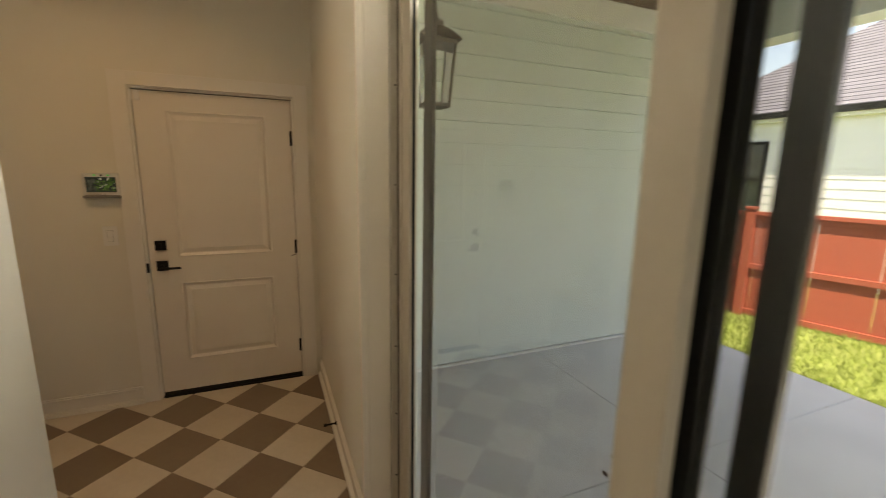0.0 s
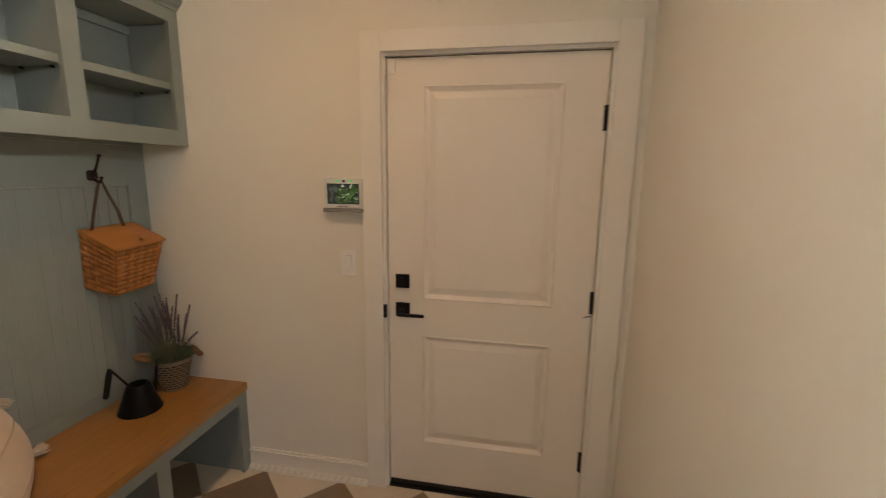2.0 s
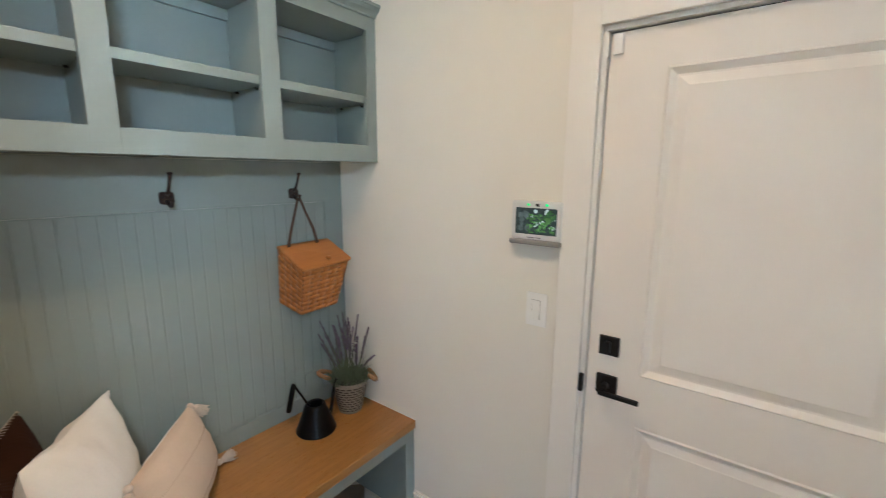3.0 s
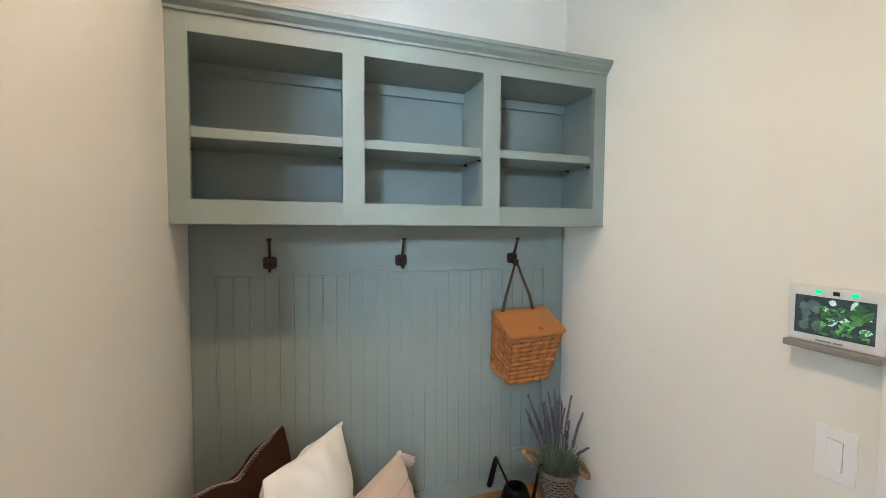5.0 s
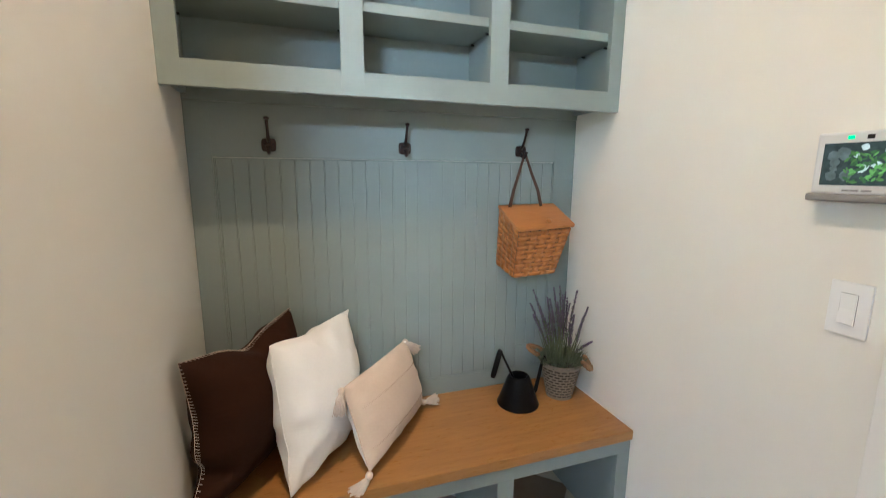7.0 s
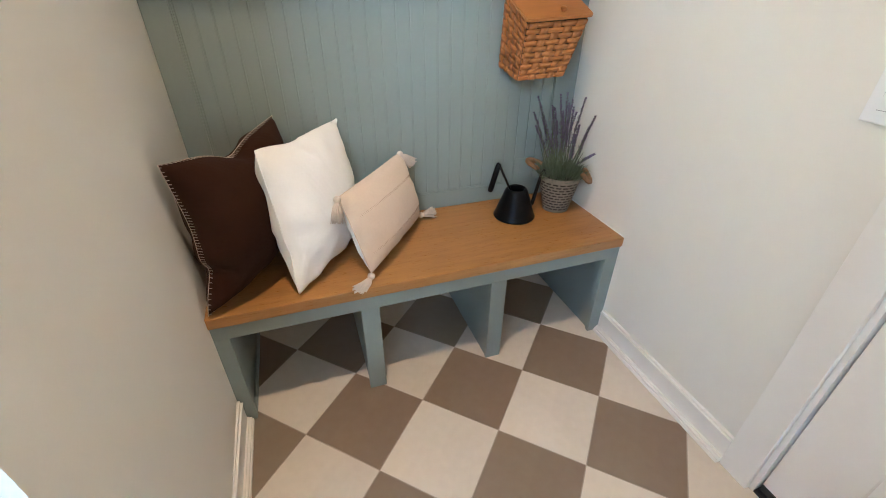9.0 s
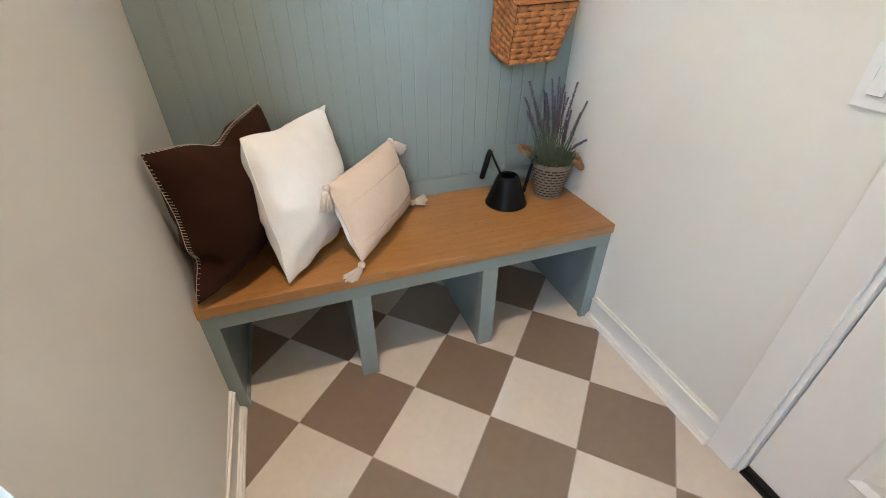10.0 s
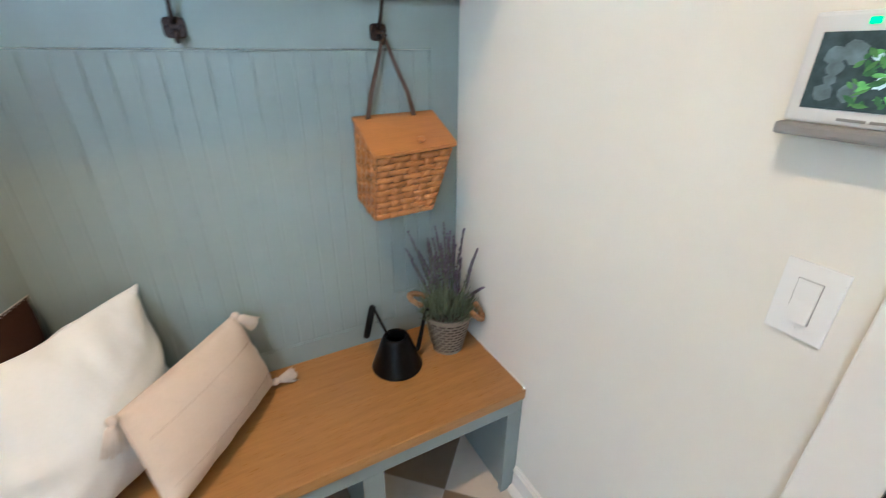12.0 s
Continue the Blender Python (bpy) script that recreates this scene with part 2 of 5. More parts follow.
south = solid("wall_south", [(XW - 0.014, XH - 0.14, YS - 0.14, YS, -0.2, CEIL)], WALL, "cream painted side wall of the bench alcove")
for v in south.data.vertices:
    if v.co.y > -0.01 + YS - south.location.y and v.co.x > -1.0 - south.location.x:
        v.co.y += (YC - YS) * 0.82
# unseen box, added to keep outdoor light out of the door's gaps
solid("door_light_block", [(DX0 - 0.3, DX1 + 0.16, YN + 0.30, YN + 0.36, -0.2, 2.4), (DX0 - 0.3, DX0 - 0.2, YN + 0.14, YN + 0.30, -0.2, 2.4), (DX1 + 0.06, DX1 + 0.16, YN + 0.14, YN + 0.30, -0.2, 2.4), (DX0 - 0.2, DX1 + 0.06, YN + 0.14, YN + 0.30, 2.3, 2.4), (DX0 - 0.2, DX1 + 0.06, YN + 0.14, YN + 0.30, -0.2, -0.1)], WALL, "unseen box added behind the door to block light")
solid("wall_hall", [(XH - 0.14, XH, YB, YC, -0.2, CEIL)], WALL, "cream painted hall wall")
solid("wall_back", [(XH - 0.14, XE + 0.28, YB - 0.14, YB, -0.2, CEIL)], WALL, "cream painted wall at the end of the hall")
solid("wall_east", [(XE, XE + 0.19, SY1, YN, -0.2, CEIL), (XE, XE + 0.19, YB, SY0, -0.2, CEIL), (XE, XE + 0.19, SY0, SY1, SZ, CEIL)], WALL, "cream painted wall with a sliding glass door")


def baseboard(label, p, q, inward, z=0.117):
    """A board, its cap and a shoe moulding along the wall from p to q; inward: the way into the room."""
    (xa, ya), (xb, yb), (ix, iy) = p, q, inward
    bm = bmesh.new()
    for d, z0, z1 in ((0.014, 0.0, z - 0.018), (0.018, z - 0.018, z - 0.010), (0.011, z - 0.010, z), (0.033, 0.0, 0.015), (0.029, 0.015, 0.023), (0.021, 0.023, 0.028)):
        x0, x1 = sorted((xa, xb)) if iy else sorted((xa, xa + ix * d))
        y0, y1 = sorted((ya, yb)) if ix else sorted((ya, ya + iy * d))
        box_bm(bm, x0, x1, y0, y1, z0, z1, 0.002)
    return tagged(part("baseboard", bm, TRIM), label, "baseboard", kind="structure")


baseboard("white painted baseboard on the door wall", (-1.448, YN), (-0.787, YN), (0, -1))
baseboard("white painted baseboard along the plain wall", (XE, SY1 + 0.012), (XE, YN - 0.02), (-1, 0))
baseboard("white painted baseboard beside the bench", (-1.446, YS + 0.014), (XH, YC), (0, 1))
baseboard("white painted baseboard in the hall", (XH, YB), (XH, YC + 0.014), (1, 0))


# ---- house door ----
def house_door():
    d = thing("door_1", (DX0, YN, 0), "closed white two-panel door with black hardware", "door", kind="structure")
    y0 = YN + 0.022          # face of the leaf
    x0, x1, z0, z1 = DX0 + 0.004, DX1 - 0.004, 0.034, DZ - 0.005
    panels = ((-0.512, 0.070, 0.988, 1.932), (-0.512, 0.070, 0.256, 0.812))
    bm = bmesh.new()
    xs = sorted({x0, x1, panels[0][0], panels[0][1]})
    zs = sorted({z0, z1, *[p[2] for p in panels], *[p[3] for p in panels]})
    for i in range(3):
        for j in range(5):
            hole = i == 1 and j in (1, 3)
            box_bm(bm, xs[i], xs[i + 1], y0 + (0.011 if hole else 0), y0 + 0.04, zs[j], zs[j + 1])
    leaf = part("leaf", bm, DOORP, d)
    for px0, px1, pz0, pz1 in panels:
        bm = bmesh.new()
        steps = ((0.0, 0.0005), (0.006, -0.003), (0.014, 0.003), (0.024, 0.010), (0.030, 0.010), (0.052, 0.0045), (0.056, 0.003))
        loops = []
        for s, dep in steps:
            loops.append([bm.verts.new((x, y0 + dep, z)) for x, z in ((px0 + s, pz0 + s), (px1 - s, pz0 + s), (px1 - s, pz1 - s), (px0 + s, pz1 - s))])
        for a, b in zip(loops, loops[1:]):
            for k in range(4):
                bm.faces.new((a[k], a[(k + 1) % 4], b[(k + 1) % 4], b[k]))
        bm.faces.new(loops[-1])
        part("panel", bm, DOORP, d)
    bm = bmesh.new()
    for e in ((DX0 - 0.02, DX0, y0 - 0.02, YN + 0.14, 0, DZ + 0.02), (DX1, DX1 + 0.02, y0 - 0.02, YN + 0.14, 0, DZ + 0.02), (DX0, DX1, y0 - 0.02, YN + 0.14, DZ, DZ + 0.02)):
        box_bm(bm, *e)
    part("jamb", bm, TRIM, d)
    bm = bmesh.new()
    box_bm(bm, DX0 - 0.105, DX0 - 0.013, YN - 0.019, YN, 0, DZ + 0.095, 0.003)
    part("casing", bm, TRIM, d)
    bm = bmesh.new()
    box_bm(bm, DX1 + 0.013, DX1 + 0.105, YN - 0.019, YN, 0, DZ + 0.095, 0.003)
    part("casing", bm, TRIM, d)
    bm = bmesh.new()
    box_bm(bm, DX0 - 0.013, DX1 + 0.013, YN - 0.019, YN, DZ + 0.013, DZ + 0.095, 0.003)
    part("casing", bm, TRIM, d)
    box("weatherstrip", (DX0, DX1, y0 + 0.012, y0 + 0.02, DZ - 0.006, DZ), RUBBER, d)
    box("door_sweep", (x0, x1, y0 - 0.006, y0 + 0.03, 0.012, 0.034), RUBBER, d, 0.002, "black rubber sweep")
    box("threshold", (DX0, DX1, y0 - 0.02, YN + 0.13, -0.006, 0.010), BLACK, d, 0.002, "dark metal threshold")
    for z in (1.79, 1.022, 0.256):
        bm = bmesh.new()
        for k in range(5):
            lathe_bm(bm, ((0.0065, z - 0.05 + k * 0.02 + 0.0005), (0.0065, z - 0.05 + k * 0.02 + 0.0195)), (DX1 - 0.002, y0 - 0.004, 0), 12)
        box_bm(bm, DX1 - 0.016, DX1 + 0.012, y0 - 0.001, y0 + 0.002, z - 0.05, z + 0.05)
        part("hinge", bm, BLACK, d, "black hinge")
    bm = tube_bm(bmesh.new(), [(DX1 - 0.006, y0 - 0.006, 0.962), (DX1 - 0.020, y0 - 0.014, 0.964), (DX1 - 0.034, y0 - 0.014, 0.960), (DX1 - 0.037, y0 - 0.010, 0.954)], 0.0022, 6)
    part("hinge_pin_stop", bm, BRONZE, d, "small bronze hinge stop")
    # deadbolt: square rose with a turn piece
    cx, cz = -0.608, 1.072
    bm = box_bm(bmesh.new(), cx - 0.032, cx + 0.032, y0 - 0.013, y0, cz - 0.032, cz + 0.032, 0.002)
    bolt = part("deadbolt", bm, BLACK, d, "square black deadbolt rose")
    bm = box_bm(bmesh.new(), cx - 0.007, cx + 0.007, y0 - 0.032, y0 - 0.013, cz - 0.019, cz + 0.019, 0.003)
    part("thumb_turn", bm, BLACK, bolt)
    cz = 0.935
    bm = box_bm(bmesh.new(), cx - 0.033, cx + 0.033, y0 - 0.013, y0, cz - 0.033, cz + 0.033, 0.002)
    rose = part("door_handle", bm, BLACK, d, "square black handle rose")
    bm = bmesh.new()
    tube_bm(bm, [(cx, y0 - 0.013, cz), (cx, y0 - 0.055, cz)], 0.011, 12)
    box_bm(bm, cx - 0.012, cx + 0.112, y0 - 0.062, y0 - 0.048, cz - 0.018, cz - 0.004, 0.003)
    part("lever", bm, BLACK, rose)
    bm = box_bm(bmesh.new(), DX0 - 0.012, DX0 + 0.004, YN - 0.022, YN - 0.004, 0.90, 0.962, 0.004)
    part("strike_plate", bm, BLACK, d, "black strike plate")
    return d


house_door()


# ---- sliding glass door ----
def sliding_door():
    d = thing("door_2", (XE + 0.16, SY1, 0), "closed sliding glass patio door with beige frame and black screen", "sliding door", kind="structure")
    bm = bmesh.new()
    # lining of the opening with a stepped edge bead
    box_bm(bm, XE + 0.004, XE + 0.118, SY1 - 0.010, SY1, 0, SZ, 0.003)
    box_bm(bm, XE - 0.008, XE + 0.014, SY1 - 0.016, SY1 + 0.010, 0, SZ, 0.004)
    box_bm(bm, XE + 0.026, XE + 0.032, SY1 - 0.013, SY1 - 0.008, 0, SZ, 0.001)
    part("reveal", bm, REVEAL, d, "painted lining with warm light in its beige colour")
    bm = bmesh.new()
    box_bm(bm, XE + 0.118, XE + 0.155, SY1 - 0.030, SY1, 0, SZ)
    box_bm(bm, XE + 0.155, XE + 0.19, SY1 - 0.026, SY1, 0, SZ)
    box_bm(bm, XE + 0.118, XE + 0.27, SY0, SY0 + 0.045, 0, SZ)
    box_bm(bm, XE + 0.118, XE + 0.27, SY0 + 0.045, SY1 - 0.045, SZ - 0.045, SZ)
    part("frame", bm, VINYL, d, "beige vinyl frame")
    bm = bmesh.new()
    for z in (0.25, 0.55, 0.86, 1.17, 1.53, 1.9, 2.2):
        tube_bm(bm, [(XE + 0.136, SY1 - 0.030, z), (XE + 0.136, SY1 - 0.033, z)], 0.0035, 8)
    part("screws", bm, BLACK, d)
    bm = bmesh.new()
    box_bm(bm, XE + 0.143, XE + 0.149, SY1 - 0.044, SY1 - 0.0305, 0.02, SZ - 0.045, 0.001)
    part("weather_strip", bm, STRIP, d, "thin brown weather strip")
    box("sill", (XE + 0.02, XE + 0.29, SY0, SY1, -0.05, 0.02), VINYL, d, 0.003)

    def leaf(name, xa, xb, ya, yb, m_in, m_out, south, north):
        bm = bmesh.new()
        t = (xa + xb) / 2
        for e in ((ya, ya + south, 0.02, SZ - 0.045), (yb - north, yb, 0.02, SZ - 0.045), (ya + south, yb - north, 0.02, 0.12), (ya + south, yb - north, SZ - 0.12, SZ - 0.045)):
            box_bm(bm, xa, t, *e, 0.003)
        p = part(name, bm, m_in, d)
        bm = bmesh.new()
        for e in ((ya, ya + south, 0.02, SZ - 0.045), (yb - north, yb, 0.02, SZ - 0.045), (ya + south, yb - north, 0.02, 0.12), (ya + south, yb - north, SZ - 0.12, SZ - 0.045)):
            box_bm(bm, t, xb, *e, 0.003)
        part("outer_frame", bm, m_out, p)
        bm = bmesh.new()
        g = 0.006
        for e in ((ya + south - g, ya + south + 0.004, 0.12, SZ - 0.12), (yb - north - 0.004, yb - north + g, 0.12, SZ - 0.12)):
            box_bm(bm, t - 0.006, t + 0.006, *e)
        part("gasket", bm, RUBBER, p, "black glazing gasket")
        gl = box("pane", (t - 0.002, t + 0.002, ya + south, yb - north, 0.12, SZ - 0.12), GLASS, p)
        gl.visible_shadow = False
        return p

    leaf("inner_panel", XE + 0.150, XE + 0.180, 0.412, SY1 - 0.045, VINYL, VINYL, 0.082, 0.125)
    bm = bmesh.new()
    box_bm(bm, XE + 0.146, XE + 0.150, SY1 - 0.081, SY1 - 0.047, 0.02, SZ - 0.045, 0.001)
    box_bm(bm, XE + 0.147, XE + 0.150, SY1 - 0.170, SY1 - 0.160, 0.02, SZ - 0.045, 0.0012)
    part("stile_step", bm, VINYL, d)
    leaf("outer_panel", XE + 0.196, XE + 0.230, SY0 + 0.045, 0.460, BLACKFRAME, BLACKFRAME, 0.06, 0.060)
    bm = bmesh.new()
    xa, xb, ya, yb = XE + 0.242, XE + 0.258, 0.332, 1.628
    for e in ((ya, ya + 0.044, 0.02, SZ - 0.05), (yb - 0.085, yb, 0.02, SZ - 0.05), (ya + 0.044, yb - 0.085, 0.02, 0.1), (ya + 0.044, yb - 0.085, SZ - 0.12, SZ - 0.05)):
        box_bm(bm, xa, xb, *e, 0.002)
    sf = part("screen_frame", bm, BLACKFRAME, d, "black insect screen frame")
    box("screen_mesh", (xa + 0.007, xa + 0.008, ya + 0.044, yb - 0.085, 0.1, SZ - 0.12), SCREEN, sf, 0, "fine dark insect mesh")
    return d


sliding_door()

# ---- porch and outdoors ----
PZ = -0.10
solid("pavement", [(XE + 0.27, 4.25, -6.0, 3.6, PZ - 0.25, PZ - 0.012)], CONCRETE, "grey concrete porch slab", "slab")
solid("ground", [(4.25, 400, -400, 400, -0.9, -0.3), (-400, 4.25, 3.6, 400, -0.9, -0.3), (-400, 4.25, -400, -6.0, -0.9, -0.3)], GRASS, "green lawn round the house", "lawn")

PY = 3.21


def siding_wall():
    w = thing("wall_porch", (0.7, PY, PZ), "pale sage lap siding on the porch wall", "wall", kind="structure")
    box("sheathing", (XE + 0.28, 3.88, PY + 0.016, PY + 0.3, PZ - 0.3, 3.2), SIDING, w)
    e = 0.1685
    z = -0.044
    while z < 2.86:
        bm = bmesh.new()
        z1 = min(z + e - 0.004, 2.88)
        vs = [bm.verts.new((x, y, zz)) for x in (XE + 0.28, 3.88) for y, zz in ((PY - 0.014, z), (PY + 0.014, z), (PY + 0.014, z1), (PY + 0.010, z1))]
        for f in ((0, 1, 2, 3), (7, 6, 5, 4), (0, 4, 5, 1), (1, 5, 6, 2), (2, 6, 7, 3), (3, 7, 4, 0)):
            bm.faces.new([vs[k] for k in f])
        part("board", bm, SIDING, w)
        z += e
    box("base_flashing", (XE + 0.28, 3.88, PY - 0.016, PY + 0.016, PZ - 0.012, PZ + 0.022), EXTWHITE, w)
    box("frieze", (XE + 0.28, 3.88, PY - 0.03, PY + 0.012, 2.87, 3.06), EXTWHITE, w, 0.003)
    box("corner_board", (3.88, 3.99, PY - 0.018, PY + 0.3, PZ - 0.012, 2.66), EXTWHITE, w, 0.004, "white corner board")


siding_wall()
solid("porch_beam", [(3.80, 4.04, -1.5, PY + 0.3, 2.66, 3.06)], SIDING, "pale sage beam over the porch edge", "beam", 0.004)
solid("porch_ceiling", [(XE + 0.28, 4.04, -1.5, PY + 0.3, 3.06, 3.14)], CEDAR, "dark stained wood porch ceiling", "ceiling")
solid("wall_outside", [(XE + 0.19, XE + 0.28, SY1 + 0.10, PY, PZ - 0.2, 3.06), (XE + 0.19, XE + 0.28, -6.0, SY0, PZ - 0.2, 3.06), (XE + 0.19, XE + 0.28, SY0, SY1, SZ, 3.06)], SIDING, "pale sage outer wall round the sliding door")


def fence():
    """A stained board fence with posts, rails and a cap, along a skewed line."""
    f = thing("fence", (6.0, 3.8, -0.3), "red-brown stained wooden board fence on the lawn", "fence")
    a, b = Vector((5.0, 7.0)), Vector((8.6, -4.6))
    u = (b - a).normalized()
    n = Vector((u.y, -u.x))
    if n.x > 0:
        n = -n
    length = (b - a).length

    def bar(name, s0, s1, d0, d1, z0, z1):
        bm = bmesh.new()
        box_bm(bm, s0, s1, d0, d1, z0, z1, 0.003)
        for v in bm.verts:
            p = a + u * v.co.x + n * v.co.y
            v.co = Vector((p.x, p.y, v.co.z))
        return part(name, bm, FENCE, f)

    bay = 2.35
    s = 1.155
    while s < length:
        bar("post", s - 0.05, s + 0.05, -0.02, 0.08, -0.3, 1.16)
        bar("post_cap", s - 0.065, s + 0.065, -0.035, 0.095, 1.16, 1.19)
        s += bay
    s = 0
    while s < length:
        bar("board", s + 0.003, s + 0.597, -0.02, 0.0, -0.26, 1.08)
        s += 0.6
    for z0, z1, d in ((1.08, 1.13, 0.06), (1.02, 1.08, 0.03), (0.36, 0.43, 0.045), (-0.28, -0.2, 0.03)):
        s = 1.205
        while s < length:
            bar("rail", s, min(s + bay - 0.1, length), -0.01 if z0 > 1.07 else 0.0, d, z0, z1)
            s += bay


fence()


def neighbour_house():
    h = thing("house", (9.8, 4, -0.3), "white sided neighbour house with grey shingled hip roof", "house")
    x0, y0, y1, ze = 9.3, -6.0, 7.5, 2.62
    box("wall", (x0, x0 + 8, y0, y1, -0.3, ze), HOUSEWHITE, h)
    z = 0.2
    while z < ze - 0.2:
        bm = bmesh.new()
        vs = [bm.verts.new((x, y, zz)) for y in (y0, y1) for x, zz in ((x0 - 0.010, z), (x0, z), (x0, z + 0.168), (x0 - 0.004, z + 0.168))]
        for f in ((0, 1, 2, 3), (7, 6, 5, 4), (0, 4, 5, 1), (1, 5, 6, 2), (2, 6, 7, 3), (3, 7, 4, 0)):
            bm.faces.new([vs[k] for k in f])
        part("siding_board", bm, HOUSEWHITE, h)
        z += 0.17
    box("fascia", (x0 - 0.14, x0 + 8.4, y0 - 0.4, y1 + 0.4, ze, ze + 0.16), HOUSEWHITE, h)
    box("gutter", (x0 - 0.22, x0 - 0.14, y0 - 0.4, y1 + 0.4, ze + 0.06, ze + 0.17), BLACKFRAME, h, 0.01, "dark gutter")
    # hip roof in shingle courses
    ax, bx, ay, by = x0 - 0.2, x0 + 8.45, y0 - 0.45, y1 + 0.45
    courses, rise = 40, 0.077
    roof = None
    for k in range(courses):
        bm = bmesh.new()
        o0, o1 = k * 0.107, (k + 1) * 0.107
        za, zb = ze + 0.17 + k * rise, ze + 0.17 + (k + 1) * rise
        q0 = [(ax + o0, ay + o0, za + 0.012), (bx - o0, ay + o0, za + 0.012), (bx - o0, by - o0, za + 0.012), (ax + o0, by - o0, za + 0.012)]
        q1 = [(ax + o1, ay + o1, zb), (bx - o1, ay + o1, zb), (bx - o1, by - o1, zb), (ax + o1, by - o1, zb)]
        q2 = [(x, y, za) for x, y, _ in q0]
        A, B, C = [[bm.verts.new(p) for p in q] for q in (q0, q1, q2)]
        for i in range(4):
            j = (i + 1) % 4
            bm.faces.new((A[i], A[j], B[j], B[i]))
            bm.faces.new((C[i], C[j], A[j], A[i]))
        if roof is None:
            roof = part("roof", bm, SHINGLE, h, "grey shingles")
        else:
            part("shingle_course", bm, SHINGLE, roof)
    for wy in (5.88, 0.2):
        bm = bmesh.new()
        za, zb, zm, hw = 0.80, 2.27, 1.52, 0.38
        for e in ((wy - hw, wy - hw + 0.06, za, zb), (wy + hw - 0.06, wy + hw, za, zb), (wy - hw + 0.06, wy + hw - 0.06, za, za + 0.06), (wy - hw + 0.06, wy + hw - 0.06, zb - 0.06, zb), (wy - hw + 0.06, wy + hw - 0.06, zm - 0.035, zm + 0.035)):
            box_bm(bm, x0 - 0.05, x0 - 0.001, *e, 0.004)
        w = part("window", bm, BLACKFRAME, h, "black framed sash window")
        box("sill", (x0 - 0.07, x0 - 0.01, wy - hw - 0.03, wy + hw + 0.03, za - 0.05, za), HOUSEWHITE, w, 0.004)
        for zz, ze2 in ((za + 0.06, zm - 0.035), (zm + 0.035, zb - 0.06)):
            box("pane", (x0 - 0.030, x0 - 0.022, wy - hw + 0.06, wy + hw - 0.06, zz, ze2), DARKGLASS, w)


neighbour_house()


# ---- bench alcove ----
CB, CT, CF = 1.675, 2.318, -1.66


def cubby_cabinet():
    c = thing("wall_cabinet", (XW, (YS + YN) / 2, CB), "sage green open wall cabinet with three cubbies", "cabinet")
    a, b = YS + 0.002, YN - 0.002
    back = XW + 0.004
    zt = 2.262
    opens = ((1.808, 2.236), (2.304, 2.725), (2.793, 3.205))
    oz0, oz1 = 1.746, 2.215
    fx = CF - 0.02
    box("back", (XW - 0.008, back, a, b, CB, zt), SAGE, c)
    box("bottom", (back, fx, a + 0.02, b - 0.02, CB + 0.045, oz0), SAGE, c)
    box("top", (back, fx, a + 0.02, b - 0.02, oz1, oz1 + 0.018), SAGE, c)
    for y in (a, b - 0.018):
        box("side", (back, fx, y, y + 0.018, CB + 0.02, zt), SAGE, c)
    for y in (2.270, 2.759):
        box("divider", (back, fx, y - 0.011, y + 0.011, oz0, oz1), SAGE, c)
    for y0, y1 in ((a, 1.808), (2.236, 2.304), (2.725, 2.793), (3.205, b)):
        box("stile", (fx, CF, y0, y1, CB, 2.280), SAGE, c, 0.0004)
    for y0, y1 in opens:
        box("rail", (fx, CF, y0, y1, CB, oz0), SAGE, c, 0.0004)
        box("rail", (fx, CF, y0, y1, oz1, 2.280), SAGE, c, 0.0004)
    ends = ((a + 0.018, 2.259), (2.281, 2.748), (2.770, b - 0.018))
    for y0, y1 in ends:
        sh = box("shelf", (back + 0.002, fx - 0.002, y0, y1, 1.926, 1.956), SAGE, c, 0.0015)
        box("nailer", (back, back + 0.014, y0, y1, 2.176, oz1), SAGE, c, 0.0015)
        for y in (y0, y1):
            s = 1 if y == y0 else -1
            for x in (back + 0.05, fx - 0.05):
                bm = tube_bm(bmesh.new(), [(x, y, 1.919), (x, y + s * 0.012, 1.919)], 0.004, 8)
                part("shelf_pin", bm, BLACK, sh, "dark shelf pin")
    # crown: cove and fillet profile run along the front
    prof = ((CF, 2.270), (CF + 0.006, 2.270), (CF + 0.008, 2.278), (CF + 0.014, 2.284), (CF + 0.024, 2.292), (CF + 0.030, 2.302), (CF + 0.036, 2.306), (CF + 0.036, CT), (fx, CT), (fx, 2.270))
    bm = bmesh.new()
    rows = [[bm.verts.new((x, y, z)) for x, z in prof] for y in (a, b)]
    for k in range(len(prof)):
        j = (k + 1) % len(prof)
        bm.faces.new((rows[0][k], rows[0][j], rows[1][j], rows[1][k]))
    bm.faces.new(rows[0]), bm.faces.new(rows[1][::-1])
    part("crown", bm, SAGE, c)
    box("top_board", (back, fx, a, b, zt, CT - 0.004), SAGE, c)
    return c


cubby_cabinet()


